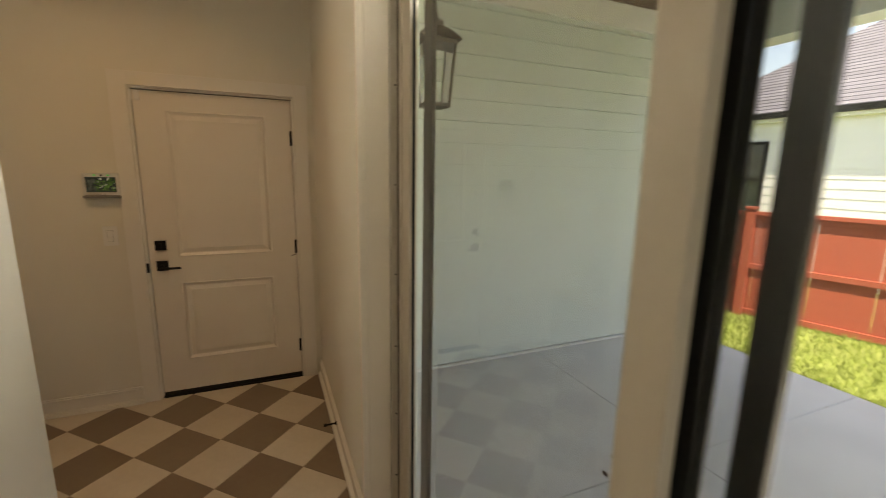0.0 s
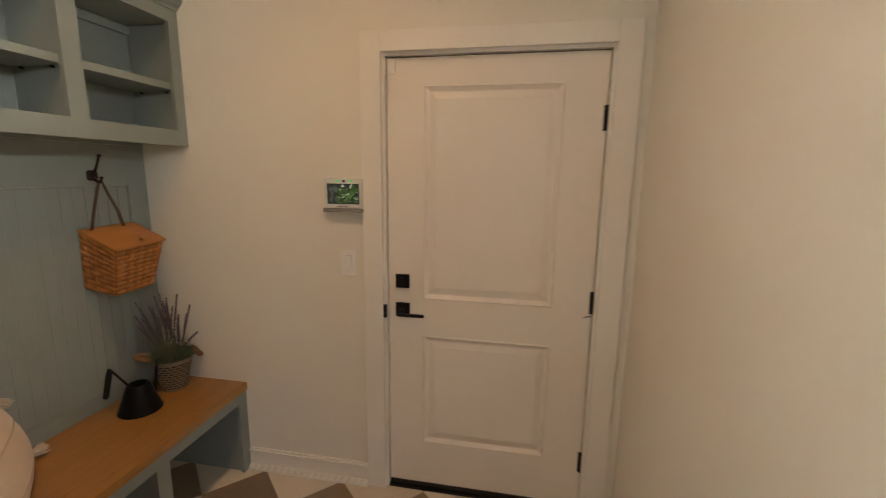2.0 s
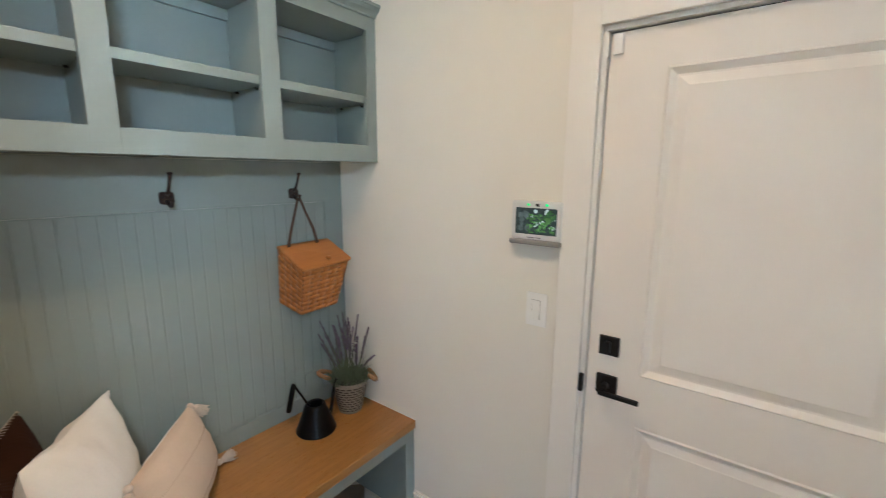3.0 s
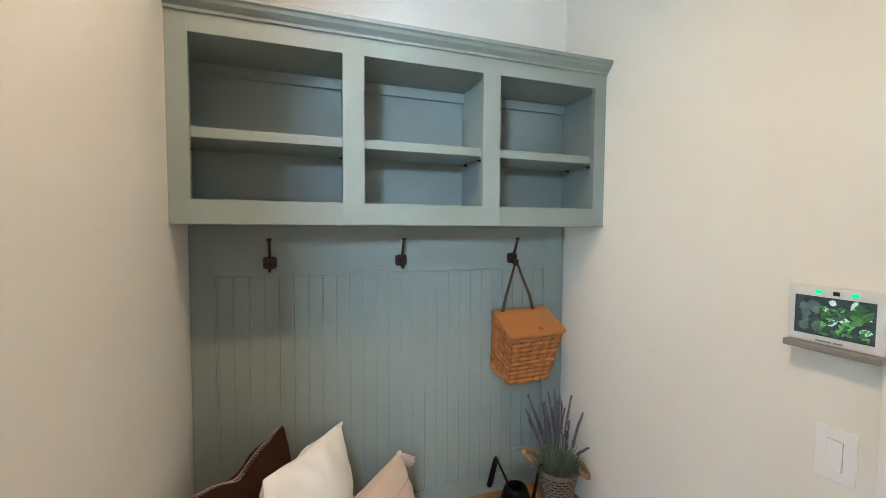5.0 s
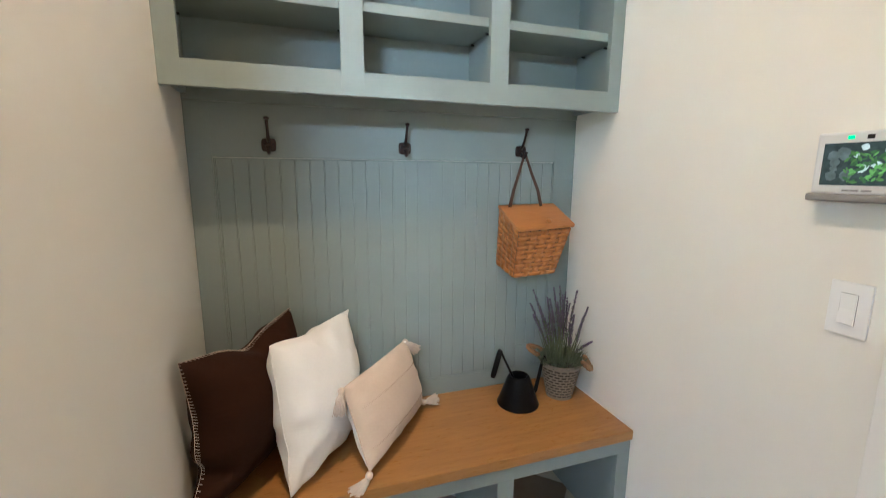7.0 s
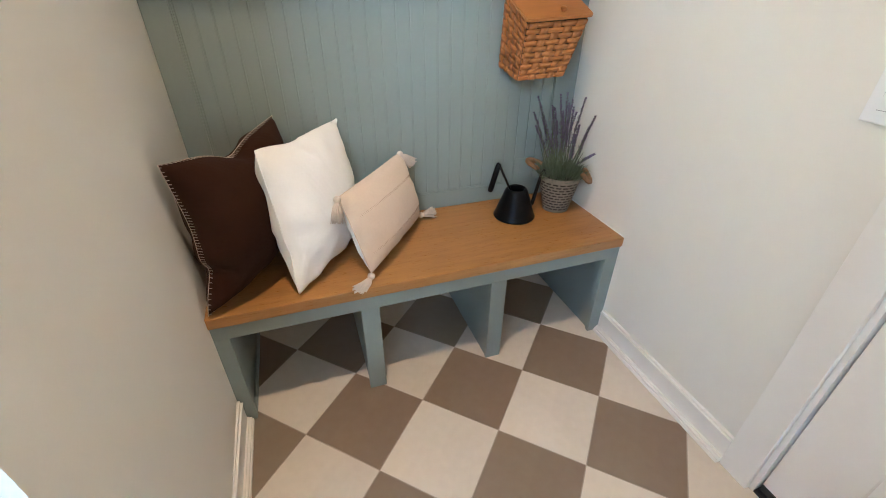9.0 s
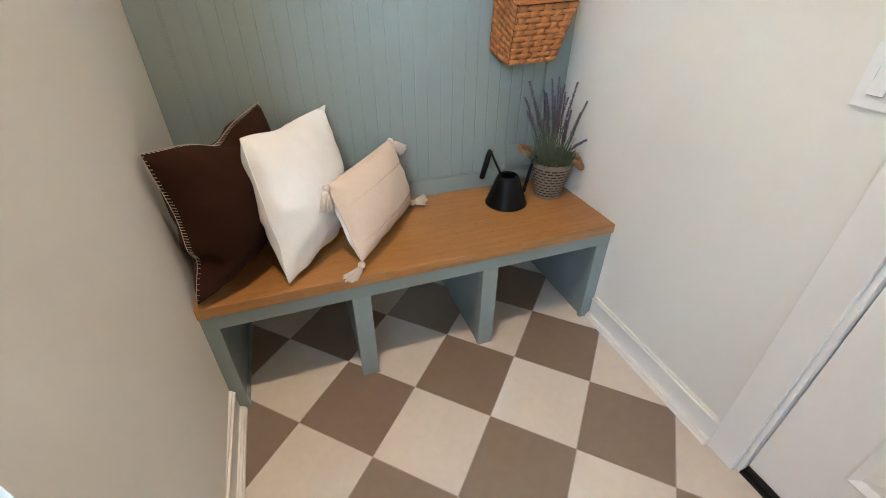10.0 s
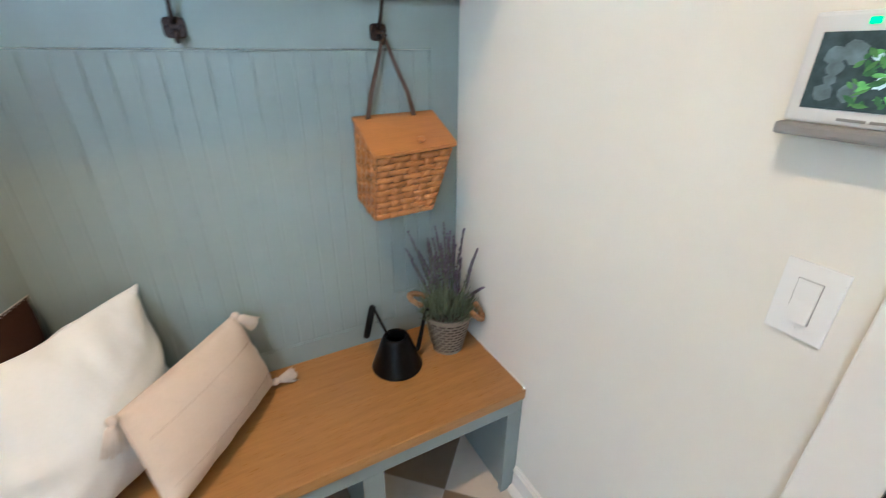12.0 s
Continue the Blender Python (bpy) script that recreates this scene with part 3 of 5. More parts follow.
def bead_panel():
    p = thing("bead_panel", (XW, (YS + YN) / 2, 0.487), "sage green beadboard back panel with flat frame", "panel")
    a, b = YS + 0.002, YN - 0.002
    z0, z1 = 0.488, CB - 0.001
    y0, y1, bz0, bz1 = 1.822, 3.157, 0.562, 1.493
    x = XW
    for e in ((a, y0, z0, z1), (y1, b, z0, z1)):
        box("frame_stile", (x - 0.012, x, *e), SAGE, p, 0.0004)
    for e in ((y0, y1, z0, bz0), (y0, y1, bz1, z1)):
        box("frame_rail", (x - 0.012, x, *e), SAGE, p, 0.0004)
    # quirk moulding round the field
    bm = bmesh.new()
    for e in ((y0 + 0.0012, y0 + 0.0065, bz0 + 0.0012, bz1 - 0.0012), (y1 - 0.0065, y1 - 0.0012, bz0 + 0.0012, bz1 - 0.0012), (y0 + 0.0065, y1 - 0.0065, bz0 + 0.0012, bz0 + 0.0065), (y0 + 0.0065, y1 - 0.0065, bz1 - 0.0065, bz1 - 0.0012)):
        box_bm(bm, x - 0.012, x - 0.001, *e, 0.0008)
    part("bead_moulding", bm, SAGE, p)
    n = 26
    w = (y1 - y0 - 0.012) / n
    shared = None
    for k in range(n):
        ya = y0 + 0.006 + k * w
        if shared is None:
            bm = bmesh.new()
            prof = ((0.0, -0.0016), (0.0012, -0.0003), (0.0035, 0.0008), (0.0058, -0.0003), (0.0070, -0.0016), (0.0079, -0.0012), (w - 0.0009, -0.0012), (w, -0.0016))
            rr = [[bm.verts.new((x + d - 0.003, ya + s, z)) for s, d in prof] for z in (bz0 + 0.006, bz1 - 0.006)]
            for i in range(len(prof) - 1):
                bm.faces.new((rr[0][i], rr[0][i + 1], rr[1][i + 1], rr[1][i]))
            bk = [[bm.verts.new((x - 0.012, ya + s, z)) for s in (0, w)] for z in (bz0 + 0.006, bz1 - 0.006)]
            bm.faces.new((bk[0][0], bk[0][1], bk[1][1], bk[1][0]))
            first = part("bead_board", bm, SAGE, p, origin=(x, ya, bz0))
            shared, loc0 = first.data, first.location.copy()
        else:
            o = new("bead_board", shared)
            o.parent = p
            o.location = loc0 + Vector((0, k * w, 0))
    return p


bead_panel()

BT, BB, BF = 0.487, 0.446, -1.442     # bench top, its underside, its front
LF = BF - 0.010


def bench():
    s = thing("bench", (-1.7, 2.5, 0), "sage green open bench base with three bays", "bench")
    legs = ((YS + 0.002, 1.803), (2.213, 2.276), (2.698, 2.761), (3.200, YN - 0.002))
    for y0, y1 in legs:
        box("leg", (LF - 0.02, LF, y0, y1, 0, BB - 0.055), SAGE, s, 0.0015)
    box("front_rail", (LF - 0.02, LF, YS + 0.002, YN - 0.002, BB - 0.055, BB), SAGE, s, 0.0015)
    for y0, y1 in ((YS + 0.002, 1.790), (2.216, 2.236), (2.701, 2.721), (3.212, YN - 0.002)):
        pn = box("side_panel", (XW - 0.010, LF - 0.021, y0, y1, 0.0, BB), SAGE, s, 0.001)
        if y1 < 3.1:
            box("shoe", (XW + 0.02, LF - 0.03, y1, y1 + 0.012, 0.0, 0.016), SAGE, pn, 0.002)
    box("rear_cleat", (XW - 0.010, XW + 0.008, YS + 0.05, YN - 0.05, BB - 0.06, BB), SAGE, s)
    t = thing("seat_board", (-1.68, 2.5, BB), "honey oak plank bench top with square edge", "bench top")
    bm = box_bm(bmesh.new(), XW - 0.010, BF, YS + 0.001, YN - 0.001, BB, BT, 0.005)
    part("top_board", bm, OAK, t)
    bm = box_bm(bmesh.new(), XW - 0.010, BF - 0.004, YN - 0.004, YN - 0.0005, BT, BT + 0.003)
    part("caulk_line", bm, TRIM, t, "thin white caulk line")
    bm = box_bm(bmesh.new(), BF - 0.014, BF + 0.003, YS + 0.0005, YS + 0.006, BB - 0.004, BT + 0.003, 0.001)
    part("caulk_line", bm, TRIM, t, "thin white caulk line")


bench()

# ---- floor tiles ----
TH = 0.2130     # half diagonal of a tile
TURN = math.radians(1.05)     # the tiles lie a little askew to the walls


def tiles(parent):
    """Square tiles laid on the diagonal, cut to the walls."""
    gap = 0.0016

    def clip(poly, axis, lim, keep_less):
        out = []
        for i, p in enumerate(poly):
            q = poly[(i + 1) % len(poly)]
            a = (p[axis] <= lim) if keep_less else (p[axis] >= lim)
            b = (q[axis] <= lim) if keep_less else (q[axis] >= lim)
            if a:
                out.append(p)
            if a != b:
                t = (lim - p[axis]) / (q[axis] - p[axis])
                out.append((p[0] + (q[0] - p[0]) * t, p[1] + (q[1] - p[1]) * t))
        return out

    full = {}
    for i in range(-5, 9):
        for j in range(-30, 5):
            if (i + j) % 2 == 0:
                continue
            cx, cy = -1.1277 + TH * (i * math.cos(TURN) - j * math.sin(TURN)), 2.604 + TH * (i * math.sin(TURN) + j * math.cos(TURN))
            m = TILE_L if i % 2 == 0 else TILE_D
            r = TH - gap * 1.414
            poly = [(cx + r * math.cos(a), cy + r * math.sin(a)) for a in (TURN + math.pi * k / 2 for k in (2, 3, 0, 1))]
            lim = [(0, XE + 0.015, True), (1, YN + 0.02, True), (0, XW - 0.01, False), (1, YB, False)]
            if cx < XH and cy < YS + TH:
                lim.append((1, YS - 0.003, False))
            elif cx < XH + TH and cy < YS - 0.0:
                lim.append((0, XH - 0.003, False))
            q = poly
            for l in lim:
                q = clip(q, *l)
                if len(q) < 3:
                    break
            if len(q) < 3:
                continue
            whole = len(q) == 4 and all((abs(a[0] - b[0]) + abs(a[1] - b[1])) < 1e-9 for a, b in zip(q, poly))
            if whole and m in full:
                o = new("tile", full[m])
                o.parent = parent
                o.location = (cx, cy, 0)
                continue
            bm = bmesh.new()
            e = 0.0016
            top = [bm.verts.new((cx + (x - cx) * (1 - e / TH), cy + (y - cy) * (1 - e / TH), 0)) for x, y in q]
            mid = [bm.verts.new((x, y, -0.0012)) for x, y in q]
            low = [bm.verts.new((x, y, -0.0058)) for x, y in q]
            bm.faces.new(top)
            for k in range(len(q)):
                g = (k + 1) % len(q)
                bm.faces.new((mid[k], mid[g], top[g], top[k]))
                bm.faces.new((low[k], low[g], mid[g], mid[k]))
            o = part("tile", bm, m, parent, origin=(cx, cy, 0))
            if whole:
                full[m] = o.data


# ---- small fittings ----
WHITECLOTH = weave_mat("white_linen", (0.80, 0.775, 0.725), 500, 0.04, bump=0.35)
BEIGECLOTH = weave_mat("beige_cotton", (0.56, 0.44, 0.33), 420, 0.06, bump=0.4)
BROWNCLOTH = weave_mat("brown_wool", (0.025, 0.0085, 0.0033), 380, 0.25, bump=0.6, sheen=0.0)
YARN = mat("cream_yarn", (0.62, 0.52, 0.42), 0.95, vary=0.12, grain=300, stain=60, bump=0.5, sheen=0.3)
STITCH = mat("stitch_shadow", (0.36, 0.26, 0.19), 0.95, vary=0.1, grain=300, bump=0.2)
SPLINT = mat("maple_splint", (0.345, 0.130, 0.028), 0.5, vary=0.25, grain=60, stain=12, bump=0.2, stretch=(3, 1, 6), rand=0.35)
LID = mat("maple_lid", (0.39, 0.155, 0.036), 0.42, vary=0.14, grain=24, stain=6, bump=0.08, stretch=(10, 1.2, 10))
LEATHER = mat("brown_leather", (0.065, 0.026, 0.013), 0.55, vary=0.2, grain=200, stain=20, bump=0.3)
ENAMEL = mat("black_enamel", (0.003, 0.003, 0.0034), 0.34, spec=0.16, vary=0.2, grain=90, stain=10, bump=0.04)
GALV = mat("weathered_zinc", (0.235, 0.195, 0.14), 0.6, metal=0.1, vary=0.22, grain=60, stain=14, bump=0.2)
SLOT = mat("dark_inside", (0.05, 0.04, 0.033), 0.9, vary=0.2, bump=0.1)
ROPE = mat("jute_rope", (0.27, 0.15, 0.07), 0.95, vary=0.3, grain=260, stain=40, bump=0.8, depth=0.002)
STEM = mat("lavender_stem", (0.115, 0.14, 0.08), 0.8, vary=0.3, grain=60, stain=10, bump=0.1)
LEAF = mat("grey_green_leaf", (0.10, 0.125, 0.07), 0.75, vary=0.4, grain=60, stain=14, bump=0.1)
BLOOM = mat("lavender_bloom", (0.145, 0.102, 0.160), 0.85, vary=0.4, grain=120, stain=25, bump=0.2)
SILVER = mat("silver_plastic", (0.66, 0.67, 0.66), 0.4, vary=0.03, grain=80, bump=0.03)
GREY = mat("grey_plastic", (0.24, 0.235, 0.23), 0.5, vary=0.05, grain=120, bump=0.1)
LED = glow_mat("green_light", (0.03, 0.75, 0.2), 0.12)
BRASS = mat("aged_bronze_frame", (0.05, 0.04, 0.034), 0.5, metal=0.4, vary=0.25, grain=90, bump=0.15)
LANTERNGLASS = glass_mat("lantern_glass", (0.97, 0.98, 0.97))


def picture_mat(name, color, strength):
    """A lit screen: the colour varies softly over the panel."""
    m = mat(name, color, 0.2, vary=0.5, grain=120, stain=45, bump=0)
    n, l = m.node_tree.nodes, m.node_tree.links
    b = n["Principled BSDF"]
    ramp = [x for x in n if x.bl_idname == "ShaderNodeValToRGB"][0]
    l.new(ramp.outputs["Color"], b.inputs["Emission Color"])
    b.inputs["Emission Strength"].default_value = strength
    return m


SCR_DARK = picture_mat("screen_dark", (0.022, 0.032, 0.030), 0.12)
SCR_LEAF = picture_mat("screen_leaf", (0.080, 0.20, 0.050), 0.16)
SCR_DEEP = picture_mat("screen_deep_leaf", (0.03, 0.075, 0.028), 0.10)
SCR_MID = picture_mat("screen_mid_leaf", (0.05, 0.115, 0.032), 0.12)
SCR_LIGHT = picture_mat("screen_light", (0.34, 0.41, 0.39), 0.11)
SCR_BOKEH = picture_mat("screen_bokeh", (0.06, 0.078, 0.074), 0.12)


def alarm_panel():
    rng = random.Random(5)
    p = thing("alarm_panel", (-0.87, YN, 1.40), "silver wall touch panel with lit leaf picture screen", "control panel")
    x0, x1, z0, z1, yf = -0.963, -0.779, 1.404, 1.537, 3.234
    box("housing", (x0, x1, yf, YN - 0.0005, z0, z1), SILVER, p, 0.005)
    bm = bmesh.new()
    box_bm(bm, x0 - 0.001, x1 + 0.001, yf - 0.016, YN - 0.0005, z0 - 0.017, z0, 0.005)
    part("speaker_ledge", bm, GREY, p, "dark grey lower ledge")
    sx0, sx1, sz0, sz1 = -0.947, -0.795, 1.423, 1.514
    scr = box("screen", (sx0, sx1, yf - 0.0012, yf + 0.002, sz0, sz1), SCR_DARK, p, 0, "lit screen showing green leaves")

    def leaf(cx, cz, ln, wd, ang, m, dep):
        bm = bmesh.new()
        pts = [(-ln, 0), (-ln * 0.5, wd * 0.8), (0, wd), (ln * 0.5, wd * 0.7), (ln, 0), (ln * 0.5, -wd * 0.7), (0, -wd), (-ln * 0.5, -wd * 0.8)]
        c, s = math.cos(ang), math.sin(ang)
        vs = []
        for u, v in pts:
            x = min(max(cx + u * c - v * s, sx0 + 0.001), sx1 - 0.001)
            z = min(max(cz + u * s + v * c, sz0 + 0.001), sz1 - 0.001)
            vs.append(bm.verts.new((x, yf - dep, z)))
        bm.faces.new(vs)
        part("picture_patch", bm, m, scr)

    for k in range(7):
        r = rng.uniform(0.008, 0.015)
        leaf(rng.uniform(sx0 + 0.016, sx0 + 0.05), rng.uniform(sz0 + 0.02, sz1 - 0.016), r, r * 0.9, rng.random() * 3, SCR_BOKEH, 0.0016 + k * 0.0001)
    for k in range(9):
        leaf(rng.uniform(-0.885, -0.808), rng.uniform(1.448, 1.506), rng.uniform(0.007, 0.014), rng.uniform(0.004, 0.008), rng.random() * 3, SCR_LIGHT, 0.0024 + k * 0.0001)
    for k in range(70):
        tone = (SCR_LEAF, SCR_DEEP, SCR_MID)[k % 3]
        leaf(rng.uniform(-0.90, sx1 - 0.004), rng.uniform(sz0 + 0.004, 1.492), rng.uniform(0.004, 0.010), rng.uniform(0.0018, 0.0040), rng.uniform(-1.2, 1.6), tone, 0.0034 + k * 0.00004)
    for k in range(9):
        leaf(rng.uniform(-0.832, sx1 - 0.006), rng.uniform(1.468, 1.508), rng.uniform(0.010, 0.018), rng.uniform(0.0045, 0.0065), rng.uniform(0.1, 1.1), SCR_MID if k % 2 else SCR_DEEP, 0.0064 + k * 0.0001)
    for x in (-0.900, -0.832):
        bm = bmesh.new()
        box_bm(bm, x - 0.006, x + 0.006, yf - 0.002, yf + 0.003, 1.521, 1.529, 0.0015)
        part("light_key", bm, LED, p, "glowing green key")
    box("camera_window", (-0.872, -0.860, yf - 0.0015, yf + 0.003, 1.520, 1.529), BLACK, p)
    for a, b in ((-0.902, -0.872), (-0.868, -0.850)):
        box("lettering_bar", (a, b, yf - 0.0008, yf + 0.001, 1.410, 1.4135), GREY, p)


alarm_panel()


def light_switch():
    s = thing("light_switch", (-0.863, YN, 1.15), "white rocker light switch in a square-edged plate", "light switch")
    x0, x1, z0, z1 = -0.902, -0.824, 1.088, 1.211
    bm = box_bm(bmesh.new(), x0, x1, YN - 0.006, YN - 0.0004, z0, z1, 0.002)
    part("plate", bm, PLATE, s)
    bm = bmesh.new()
    a, b, c, d = -0.879, -0.849, 1.115, 1.184
    y = YN - 0.006
    prof = ((y, c), (y - 0.006, c + 0.001), (y - 0.0015, (c + d) / 2), (y - 0.003, d), (y, d))
    rows = [[bm.verts.new((x, yy, z)) for yy, z in prof] for x in (a, b)]
    for k in range(len(prof)):
        j = (k + 1) % len(prof)
        bm.faces.new((rows[0][k], rows[0][j], rows[1][j], rows[1][k]))
    bm.faces.new(rows[0]), bm.faces.new(rows[1][::-1])
    part("rocker", bm, PLATE, s)
    # thin grey strips paint the shade in the gap round the rocker
    bm = bmesh.new()
    for e in ((a - 0.0012, a - 0.0002, c - 0.001, d + 0.001), (b + 0.0002, b + 0.0012, c - 0.001, d + 0.001), (a, b, d + 0.0002, d + 0.0012), (a, b, c - 0.0012, c - 0.0002)):
        box_bm(bm, e[0], e[1], y - 0.0004, y + 0.0004, e[2], e[3])
    part("rocker_gap", bm, GREY, s, "thin shadow gap")
    for z in (1.103, 1.197):
        bm = tube_bm(bmesh.new(), [(-0.863, y + 0.001, z), (-0.863, y - 0.0008, z)], 0.0025, 10)
        part("screw", bm, PLATE, s)


light_switch()


def hall_switch():
    s = thing("light_switch", (XH, 1.37, 1.15), "white double rocker light switch on the hall wall", "light switch")
    y0, y1, z0, z1, x = 1.314, 1.430, 1.082, 1.205, XH + 0.006
    part("plate", box_bm(bmesh.new(), XH + 0.0004, x, y0, y1, z0, z1, 0.002), PLATE, s)
    for yc in (1.349, 1.395):
        bm = bmesh.new()
        a, b, c, d = yc - 0.0165, yc + 0.0165, 1.109, 1.178
        prof = ((x, c), (x + 0.006, c + 0.001), (x + 0.0015, (c + d) / 2), (x + 0.003, d), (x, d))
        rows = [[bm.verts.new((xx, y, z)) for xx, z in prof] for y in (a, b)]
        for k in range(len(prof)):
            j = (k + 1) % len(prof)
            bm.faces.new((rows[0][k], rows[0][j], rows[1][j], rows[1][k]))
        bm.faces.new(rows[0]), bm.faces.new(rows[1][::-1])
        part("rocker", bm, PLATE, s)
        for z in (1.097, 1.190):
            part("screw", tube_bm(bmesh.new(), [(x - 0.001, yc, z), (x + 0.0008, yc, z)], 0.0025, 10), PLATE, s)


hall_switch()


def door_sensor():
    s = thing("door_sensor", (-0.65, YN + 0.022, 2.0), "small white contact sensor on the door top", "sensor")
    bm = box_bm(bmesh.new(), -0.664, -0.636, YN + 0.010, YN + 0.0215, 1.982, 2.040, 0.003)
    part("sensor_body", bm, PLATE, s)
    bm = box_bm(bmesh.new(), -0.684, -0.674, YN - 0.001, YN + 0.001, 1.975, 2.044, 0.0005)
    part("magnet", bm, PLATE, s)


door_sensor()


def door_stop():
    s = thing("door_stop", (XE - 0.014, 2.43, 0.07), "short black spring door stop on the baseboard", "door stop")
    bm = lathe_bm(bmesh.new(), ((0.014, 0), (0.014, 0.003), (0.008, 0.006), (0.0055, 0.012), (0.0055, 0.058), (0.0075, 0.060)), (0, 0, 0), 14)
    for v in bm.verts:
        v.co = Vector((XE - 0.014 - v.co.z, 2.43 + v.co.x, 0.072 + v.co.y))
    st = part("rod", bm, BLACK, s)
    bm = lathe_bm(bmesh.new(), ((0.0085, 0.060), (0.0095, 0.063), (0.0095, 0.072), (0.007, 0.075)), (0, 0, 0), 14)
    for v in bm.verts:
        v.co = Vector((XE - 0.014 - v.co.z, 2.43 + v.co.x, 0.072 + v.co.y))
    part("rubber_tip", bm, RUBBER, s)


door_stop()


def recessed_light(x, y):
    r = thing("ceiling_light", (x, y, CEIL), "unseen white recessed ceiling downlight, lit", "ceiling light", "recessed downlights")
    bm = lathe_bm(bmesh.new(), ((0.060, CEIL - 0.001), (0.062, CEIL - 0.008), (0.085, CEIL - 0.006), (0.088, CEIL - 0.0005)), (x, y, 0), 28, cap=False)
    part("trim_ring", bm, PLATE, r)
    bm = lathe_bm(bmesh.new(), ((0.001, CEIL - 0.003), (0.060, CEIL - 0.003)), (x, y, 0), 28, cap=False)
    part("diffuser", bm, glow_mat("warm_diffuser", (1.0, 0.80, 0.58), 3.0), r)


# one fitting per lamp, the added hall lamp included
for lx, ly, lw in DOWNLIGHTS:
    recessed_light(lx, ly)


# ---- coat hooks ----
def coat_hook(y):
    h = thing("coat_hook", (XW, y, 1.535), "dark bronze double coat hook with square backplate", "coat hook", "hooks on the beadboard panel")
    x = XW
    bm = bmesh.new()
    rings = []
    for dx, k in ((0.0, 1.0), (0.004, 1.0), (0.006, 0.90)):
        ring = []
        for i in range(24):
            t = 2 * math.pi * i / 24
            c, q = math.cos(t), math.sin(t)
            f = (abs(c) ** 5 + abs(q) ** 5) ** -0.2
            ring.append(bm.verts.new((x + dx, y + 0.024 * k * c * f, 1.537 + 0.0225 * k * q * f)))
        rings.append(ring)
    for r0, r1 in zip(rings, rings[1:]):
        for i in range(24):
            bm.faces.new((r0[i], r0[(i + 1) % 24], r1[(i + 1) % 24], r1[i]))
    bm.faces.new(rings[0]), bm.faces.new(rings[-1])
    plate = part("backplate", bm, BRONZE, h)
    for s in (-1, 1):
        bm = lathe_bm(bmesh.new(), ((0.004, 0), (0.0035, 0.001), (0.002, 0.0016)), (0, 0, 0), 10)
        for v in bm.verts:
            v.co = Vector((x + 0.006 + v.co.z, y + s * 0.014 + v.co.x, 1.540 + v.co.y))
        part("screw", bm, BLACK, plate)
    bm = bmesh.new()
    tube_bm(bm, [(x + 0.006, y, 1.548), (x + 0.018, y, 1.556), (x + 0.030, y, 1.575), (x + 0.040, y, 1.598), (x + 0.046, y, 1.612), (x + 0.049, y, 1.620)], [0.006, 0.006, 0.0052, 0.0048, 0.0052, 0.006], 10)
    sub = bmesh.new()
    bmesh.ops.create_uvsphere(sub, u_segments=12, v_segments=8, radius=0.0095)
    join_bm(bm, smooth(sub), pose(x + 0.050, y, 1.622) @ Matrix.Diagonal((1, 1, 0.6, 1)))
    sub.free()
    part("upper_arm", bm, BRONZE, h)
    bm = bmesh.new()
    tube_bm(bm, [(x + 0.006, y, 1.528), (x + 0.018, y, 1.516), (x + 0.030, y, 1.508), (x + 0.041, y, 1.510), (x + 0.047, y, 1.520), (x + 0.049, y, 1.528)], [0.0065, 0.0062, 0.0055, 0.005, 0.005, 0.006], 10)
    sub = bmesh.new()
    bmesh.ops.create_uvsphere(sub, u_segments=12, v_segments=8, radius=0.0085)
    join_bm(bm, smooth(sub), pose(x + 0.049, y, 1.529) @ Matrix.Diagonal((1, 1, 0.6, 1)))
    sub.free()
    part("lower_arm", bm, BRONZE, h)
    return h


first_hook = coat_hook(2.003)
for hy in (2.489, 2.990):
    copy_thing(first_hook, pose(XW, hy, 1.535))


